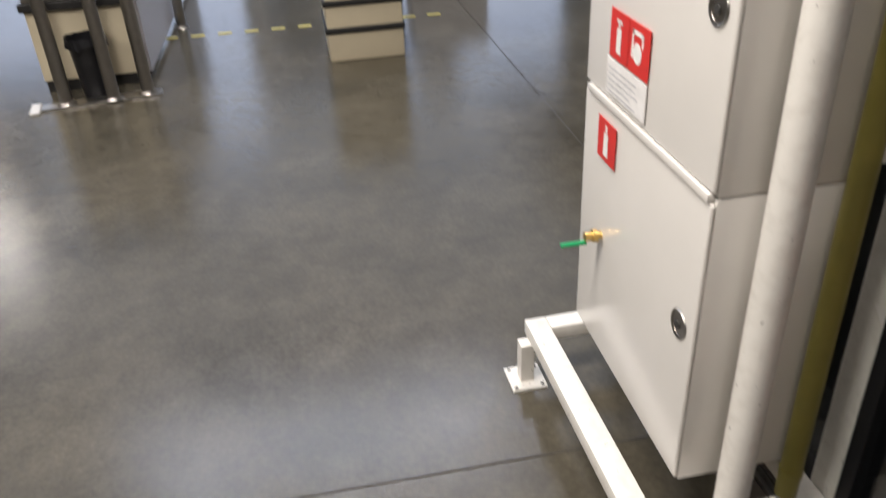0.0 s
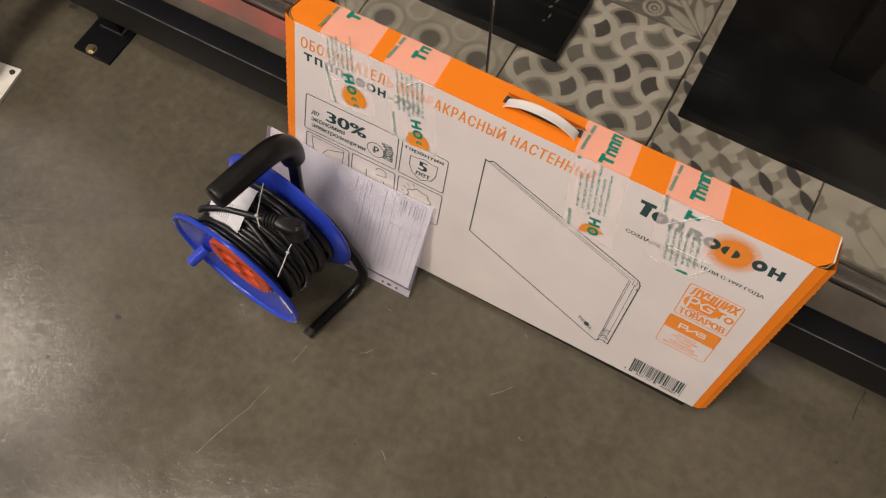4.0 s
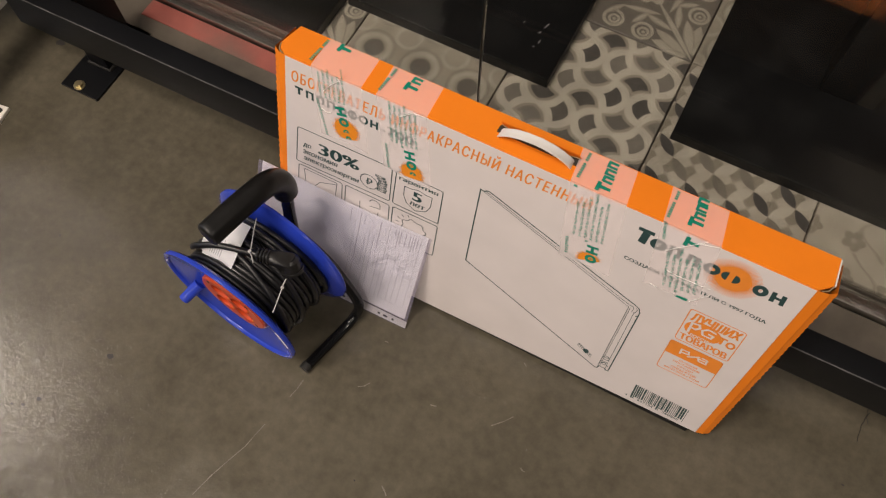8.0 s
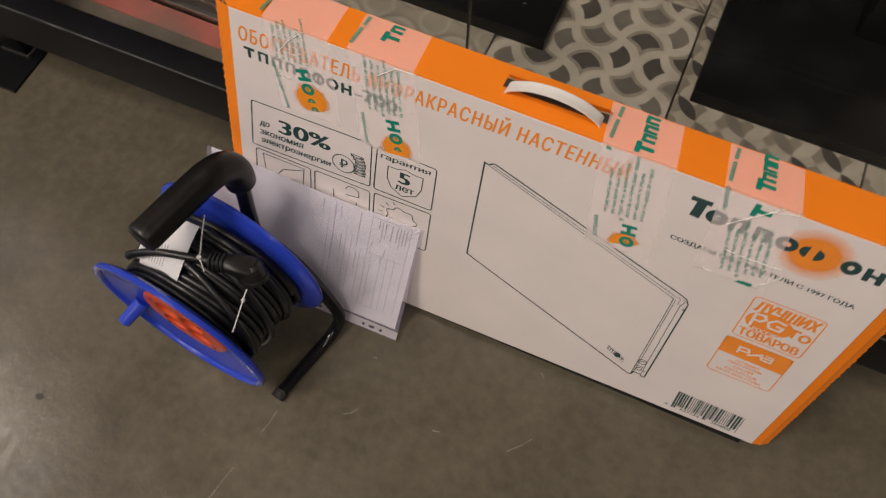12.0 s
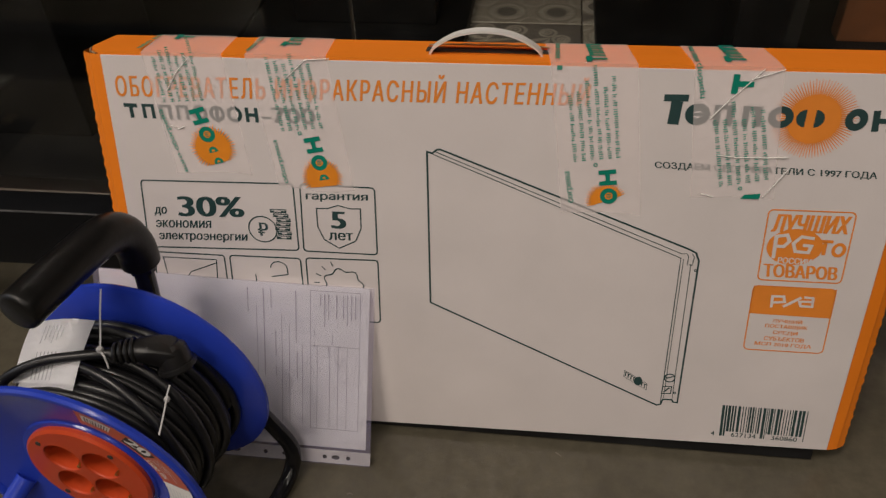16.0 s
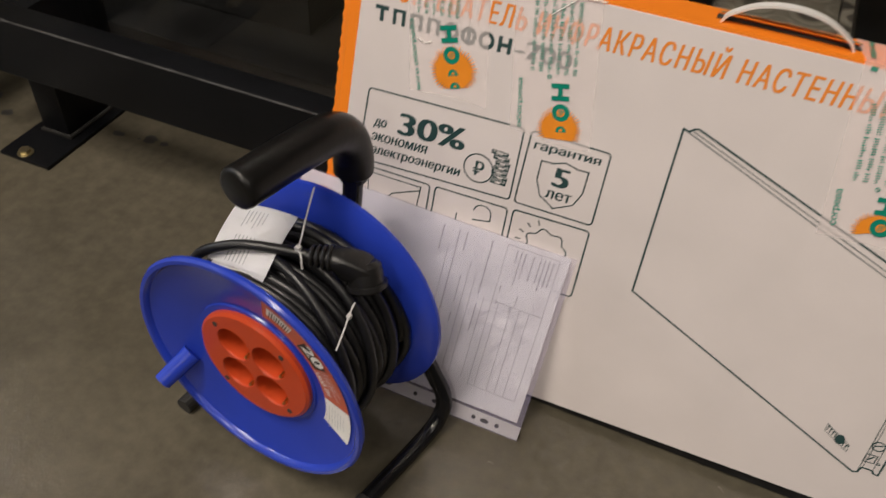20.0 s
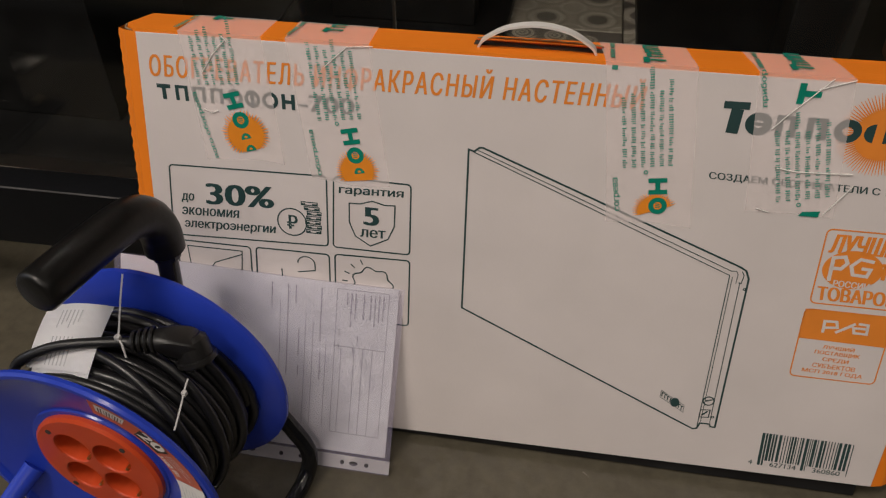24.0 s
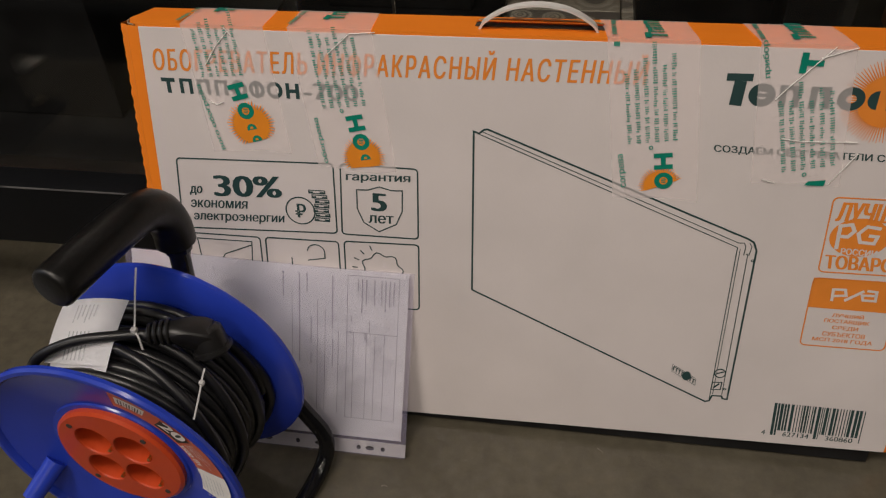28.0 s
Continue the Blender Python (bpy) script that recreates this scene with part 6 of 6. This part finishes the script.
# cable ties
bm = tube(smooth_path([(0.0113, 0.0971, 0.1592), (0.0145, 0.0825, 0.144), (0.018, 0.067, 0.1255), (0.0194, 0.0601, 0.1185)], 6), 0.001, 8, flat=(0.0009, 0.0004))
tube(smooth_path([(0.0194, 0.0601, 0.1185), (0.026, 0.0555, 0.1165), (0.029, 0.052, 0.105)], 5), 0.001, 8, flat=(0.0009, 0.0004), bm=bm)
tie = part("cable_tie", bm, M_TIE, reel, "clear nylon cable tie")
part("tie_head", box((0.0168, 0.0578, 0.1165), (0.0222, 0.0625, 0.1215), 0.001), M_TIE, tie)
bm = tube(smooth_path([(0.0745, 0.0665, 0.0765), (0.0758, 0.0595, 0.075), (0.0775, 0.0529, 0.073), (0.084, 0.036, 0.0735), (0.0935, 0.0125, 0.077)], 6), 0.001, 8, flat=(0.0009, 0.0004))
tie = part("cable_tie", bm, M_TIE, reel, "clear nylon cable tie")
part("tie_head", box((0.0757, 0.0508, 0.0707), (0.0801, 0.0552, 0.0752), 0.001), M_TIE, tie)

# folded paper tag under the tie
def tag_pt(u, v, lift=0.0):
    top = Vector((-0.0746, 0.0862, 0.1075)).lerp(Vector((-0.006, 0.0928, 0.1185)), u)
    low = Vector((-0.061, 0.0275, 0.0905)).lerp(Vector((0.0062, 0.0296, 0.1015)), u)
    p = top.lerp(low, v) + Vector((0, 0, 0.004 * math.sin(3 * u) * (1 - v) + 0.003 * math.sin(math.pi * v) + lift))
    return tuple(p)


tag = part("paper_tag", sheet(tag_pt, 8, 8, 0.001), M_PAPER, reel, "folded white paper tag")
part("tag_page", sheet(lambda u, v: tag_pt(0.08 + 0.9 * u, 0.15 + 0.9 * v, -0.0025), 8, 8, 0.001), M_PAPER, tag)
bm = bmesh.new()
for k in range(6):
    u0 = 0.28 + 0.06 * k
    for v0, v1 in ((0.12, 0.42 - 0.05 * (k % 3)), (0.55, 0.95)):
        bm.faces.new([bm.verts.new(tag_pt(u, v, 0.0006)) for u, v in ((u0, v0), (u0 + 0.02, v0), (u0 + 0.02, v1), (u0, v1))])
part("tag_print", bm, M_TEXTPALE, tag)

# stand: bent black tube behind the drum, feet along the floor
ZF = -0.1525
TR = 0.0092
for pts in ([(0.1164, 0.01, ZF), (0.121, 0.05, ZF), (0.128, 0.108, ZF + 0.001), (0.132, 0.136, ZF + 0.01), (0.1315, 0.149, ZF + 0.034), (0.112, 0.1545, -0.09), (0.07, 0.157, -0.03), (0.02, 0.158, 0.0)],
            [(-0.119, 0.008, ZF), (-0.122, 0.05, ZF), (-0.126, 0.108, ZF + 0.001), (-0.128, 0.136, ZF + 0.01), (-0.126, 0.149, ZF + 0.034), (-0.108, 0.1545, -0.09), (-0.06, 0.157, -0.03), (-0.02, 0.158, 0.0)]):
    leg = shade(part("stand_leg", tube(smooth_path(pts, 7), TR, 16), M_BLACKTUBE, reel, "bent black steel tube leg"), 0.7)
    part("foot_cap", tube([Vector(pts[0]) + Vector((-0.0002, -0.004, 0)), Vector(pts[0]) + Vector((0, 0.008, 0))], TR + 0.0007, 16), M_RUBBER, leg)
shade(part("stand_stem", tube(smooth_path([(0.0, 0.158, -0.01), (0.002, 0.161, 0.06), (0.004, 0.165, 0.12), (0.004, 0.166, 0.15)], 6), TR + 0.001, 16), M_BLACKTUBE, reel), 0.7)
gp = smooth_path([(0.004, 0.166, 0.132), (0.004, 0.1655, 0.153), (0.003, 0.156, 0.176), (0.001, 0.134, 0.1895), (-0.004, 0.088, 0.193), (-0.0098, 0.0295, 0.1935)], 8)
tip = (gp[-1] - gp[-2]).normalized()
gr = [0.0195] * len(gp) + [0.0188, 0.0172, 0.0145]
gp = gp + [gp[-1] + tip * 0.0022, gp[-1] + tip * 0.004, gp[-1] + tip * 0.005]
shade(part("carry_grip", tube(gp, gr, 22), M_GRIP, reel, "thick black foam carry grip"), 0.7)
part("grip_collar", tube([(0.004, 0.166, 0.122), (0.004, 0.166, 0.134)], 0.0135, 16), M_BLACKTUBE, reel)


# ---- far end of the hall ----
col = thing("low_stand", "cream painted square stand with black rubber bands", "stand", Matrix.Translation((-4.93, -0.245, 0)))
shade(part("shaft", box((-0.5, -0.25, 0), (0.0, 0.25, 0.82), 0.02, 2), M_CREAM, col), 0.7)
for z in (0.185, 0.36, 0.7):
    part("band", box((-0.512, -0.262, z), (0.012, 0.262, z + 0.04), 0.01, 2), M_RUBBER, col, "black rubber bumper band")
counter = thing("turnstile_counter", "cream and pale grey panelled counter", "counter", Matrix.Translation((-4.92, -2.28, 0)))
part("end_panel", box((-0.06, 0.0, 0.07), (0.0, 0.6, 0.5), 0.006), M_CREAM, counter)
part("side_panel", box((-3.2, 0.605, 0.05), (-0.061, 0.645, 0.95), 0.006), M_PANEL, counter, "pale grey side panel")
part("kick_strip", box((-0.05, 0.01, 0.0), (-0.008, 0.59, 0.069)), M_RUBBER, counter)
part("dark_ledge", box((-0.07, -0.02, 0.501), (0.03, 0.6, 0.55), 0.006), M_RUBBER, counter, "dark rubber ledge")
part("upper_panel", box((-0.06, 0.0, 0.551), (0.0, 0.6, 0.95), 0.006), M_STEEL, counter)
part("top_board", box((-3.2, -0.05, 0.951), (0.02, 0.66, 0.99), 0.005), M_RUBBER, counter)
th = thing("floor_rail", "flat brushed steel floor rail under the barrier posts", "floor rail", Matrix.Translation((-4.66, -1.85, 0)) @ Matrix.Rotation(radians(8), 4, "Z"))
part("strip", box((-0.055, -0.4, 0.0), (0.055, 0.3, 0.012), 0.004), M_STEEL, th)
part("end_plate", box((-0.09, -0.46, 0.0), (0.09, -0.401, 0.014), 0.005), M_WHITE, th, "bright white end plate")
for px, py, z in ((-4.624, -2.1, 0.0122), (-4.635, -1.83, 0.0122), (-4.69, -1.635, 0.0122), (-6.25, -1.575, 0.0)):
    th = thing("steel_post", "brushed steel barrier post standing on the floor", "barrier post", Matrix.Translation((px, py, z)), group="barrier posts")
    bm = bmesh.new()
    bmesh.ops.create_cone(bm, cap_ends=True, segments=32, radius1=0.058, radius2=0.05, depth=0.014, matrix=Matrix.Translation((0, 0, 0.007)))
    part("base", bm, M_STEEL, th)
    shade(part("pole", tube([(0, 0, 0.0141), (0, 0, 1.0)], 0.038, 24), M_STEEL, th), 0.7)
    part("cap", tube([(0, 0, 1.0001), (0, 0, 1.02)], 0.041, 24), M_STEEL, th)
th = thing("waste_bin", "black waste bin with a bag over its rim", "waste bin", Matrix.Translation((-4.78, -1.94, 0)))
shade(part("body", (lambda b: (b.transform(Matrix.Rotation(radians(90), 4, "X")), b)[1])(lathe([(0.0, 0.0), (0.085, 0.0), (0.108, 0.34), (0.116, 0.36), (0.108, 0.362), (0.09, 0.05), (0.0, 0.04)], 28)), M_BIN, th), 0.6)
bm = bmesh.new()
rnd = random.Random(2)
ringA = [bm.verts.new((0.117 * math.cos(2 * math.pi * k / 36), 0.117 * math.sin(2 * math.pi * k / 36), 0.364 + 0.012 * rnd.random())) for k in range(36)]
ringB = [bm.verts.new(((0.122 + 0.008 * rnd.random()) * math.cos(2 * math.pi * k / 36), (0.122 + 0.008 * rnd.random()) * math.sin(2 * math.pi * k / 36), 0.29 + 0.04 * rnd.random())) for k in range(36)]
for k in range(36):
    bm.faces.new((ringA[k], ringA[(k + 1) % 36], ringB[(k + 1) % 36], ringB[k]))
part("bag_rim", bm, M_BIN, th, "crumpled black bag edge")
for k in range(11):
    y = -1.68 + 0.2 * k
    structure("floor_mark", box((-5.97 + 0.004 * k, y, 0.0), (-5.91 + 0.004 * k, y + 0.1, 0.003)), M_YELLOW, "worn yellow dash marked on the floor", "floor mark")
crate = thing("pallet_bin", "clear grey plastic crate with dark goods on the floor", "crate", Matrix.Translation((-6.6, 0.35, 0)))
part("body", box((-0.4, -0.05, 0.04), (0.0, 0.62, 0.5), 0.02), M_PANEL, crate)
part("base", box((-0.38, -0.03, 0.0), (-0.02, 0.6, 0.039)), M_RUBBER, crate)
th = thing("black_cabinet", "black standing cabinet beside the crate", "cabinet", Matrix.Translation((-6.75, 0.12, 0)))
part("body", box((-0.4, -0.16, 0.0), (0.0, 0.12, 1.4), 0.01), M_RUBBER, th)
for k, (x, y0, y1) in enumerate(((-12, -9, -5.5), (-12, -4.5, -1.2), (-12, 1.4, 4.5), (-17, -3, 1))):
    th = thing("shelf_rack", "tall store shelf rack full of goods", "shelf rack", Matrix.Translation((x, y0, 0)), group="store racks")
    for z in (0.1, 0.8, 1.6, 2.4):
        part("shelf", box((-0.6, 0, z), (0, y1 - y0, z + 0.05)), M_STEEL, th)
        n = 6
        for q in range(n):
            w = (y1 - y0) / n
            part("goods", box((-0.55, q * w + 0.03, z + 0.051), (-0.03, (q + 1) * w - 0.03, z + 0.35 + 0.25 * ((q * 7 + k) % 3) / 2)), (M_SHELFGOODS, M_CREAM, M_PANEL)[(q + k) % 3], th)
    for py in (0, y1 - y0):
        part("upright", box((-0.6, py - 0.03, 0), (0.01, py + 0.03, 3.0)), M_STEEL, th)
# glowing panels out of view, added for the streaks the floor reflects
for y0, y1, z0, z1 in ((-5.2, -3.9, 0.4, 1.9), (-2.6, -1.4, 0.5, 3.2), (-0.2, 0.9, 0.5, 3.0), (1.6, 3.2, 0.4, 2.6)):
    th = thing("far_glow_panel", "unseen blue-white glowing panel added for pale streaks in the floor reflection", "light panel", Matrix.Translation((-11.3, y0, z0)), group="lit panels")
    part("frame", box((-0.12, -0.04, -0.04), (-0.02, y1 - y0 + 0.04, z1 - z0 + 0.04), 0.01), M_STEEL, th)
    part("lit_panel", box((-0.019, 0, 0), (-0.005, y1 - y0, z1 - z0)), M_PANELGLOW, th)
    part("stand", box((-0.1, (y1 - y0) / 2 - 0.05, -z0), (-0.04, (y1 - y0) / 2 + 0.05, -0.041)), M_STEEL, th)

# ---- high bay and fill lamps ----
# from the seventh on these are added fill for carton, reel and cabinet
lamps = [(-4.02, -0.84, 0.42, 1.0), (-4.1, 0.9, 0.12, 0.6), (-13.6, -6.7, 0.45, 1.2), (-20.0, -2.6, 0.5, 0.9), (-20.5, 3.5, 0.5, 0.9), (2.5, 2.5, 0.11, 0.6), (4.8, -1.3, 0.25, 0.7), (1.9, -1.5, 0.1, 0.7), (-0.95, -1.6, 0.4, 0.9, 3.4), (-0.57, -1.47, 0.52, 0.8), (2.8, -3.4, 0.13, 0.7), (0.2, -5.0, 0.6, 0.7), (4.5, -5.6, 0.3, 0.7), (-3.0, -8.5, 0.8, 0.7), (1.5, -9.5, 0.6, 0.7)]
for lx, ly, power, wide, *low in lamps:
    # one added fill lamp hangs lower, to brighten the carton's left
    hang = low[0] if low else LAMP_H
    th = thing("bay_and_fill_lamp", "round metal high bay ceiling lamp, lit, out of view, some added as fill", "ceiling lamp", Matrix.Translation((lx, ly, hang)), group="hall lamps")
    rim = wide / 2 + 0.07
    bm = lathe([(rim, 0.0), (rim - 0.02, -0.06), (0.12, -0.2), (0.1, -0.38), (0.0, -0.38)], 32)
    bm.transform(Matrix.Rotation(radians(-90), 4, "X"))
    part("shade", bm, M_STEEL, th)
    part("cord", tube([(0, 0, 0.38), (0, 0, 6.0 - hang)], 0.01, 6), M_RUBBER, th)
    la = bpy.data.lights.new("lamp_light", "AREA")
    la.shape, la.size, la.energy, la.color = "DISK", wide, LAMP_W * power, (1.0, 0.89, 0.765)
    lo = new("lamp_light", la)
    lo.parent = th
    lo.location = (0, 0, -0.01)

# long lamp above the far aisle
th = thing("linear_lamp", "long linear ceiling lamp above the aisle, lit", "ceiling lamp", Matrix.Translation((-7.0, -1.0, LAMP_H)))
part("housing", box((-0.2, -2.4, 0.002), (0.2, 2.4, 0.09), 0.01), M_STEEL, th)
for y in (-1.8, 1.8):
    part("cord", tube([(0, y, 0.09), (0, y, 0.6)], 0.008, 6), M_RUBBER, th)
la = bpy.data.lights.new("lamp_light", "AREA")
la.shape, la.size, la.size_y, la.energy, la.color = "RECTANGLE", 0.3, 4.6, LAMP_W * 0.6, (0.86, 0.9, 1.0)
lo = new("lamp_light", la)
lo.parent = th
lo.location = (0, 0, -0.004)
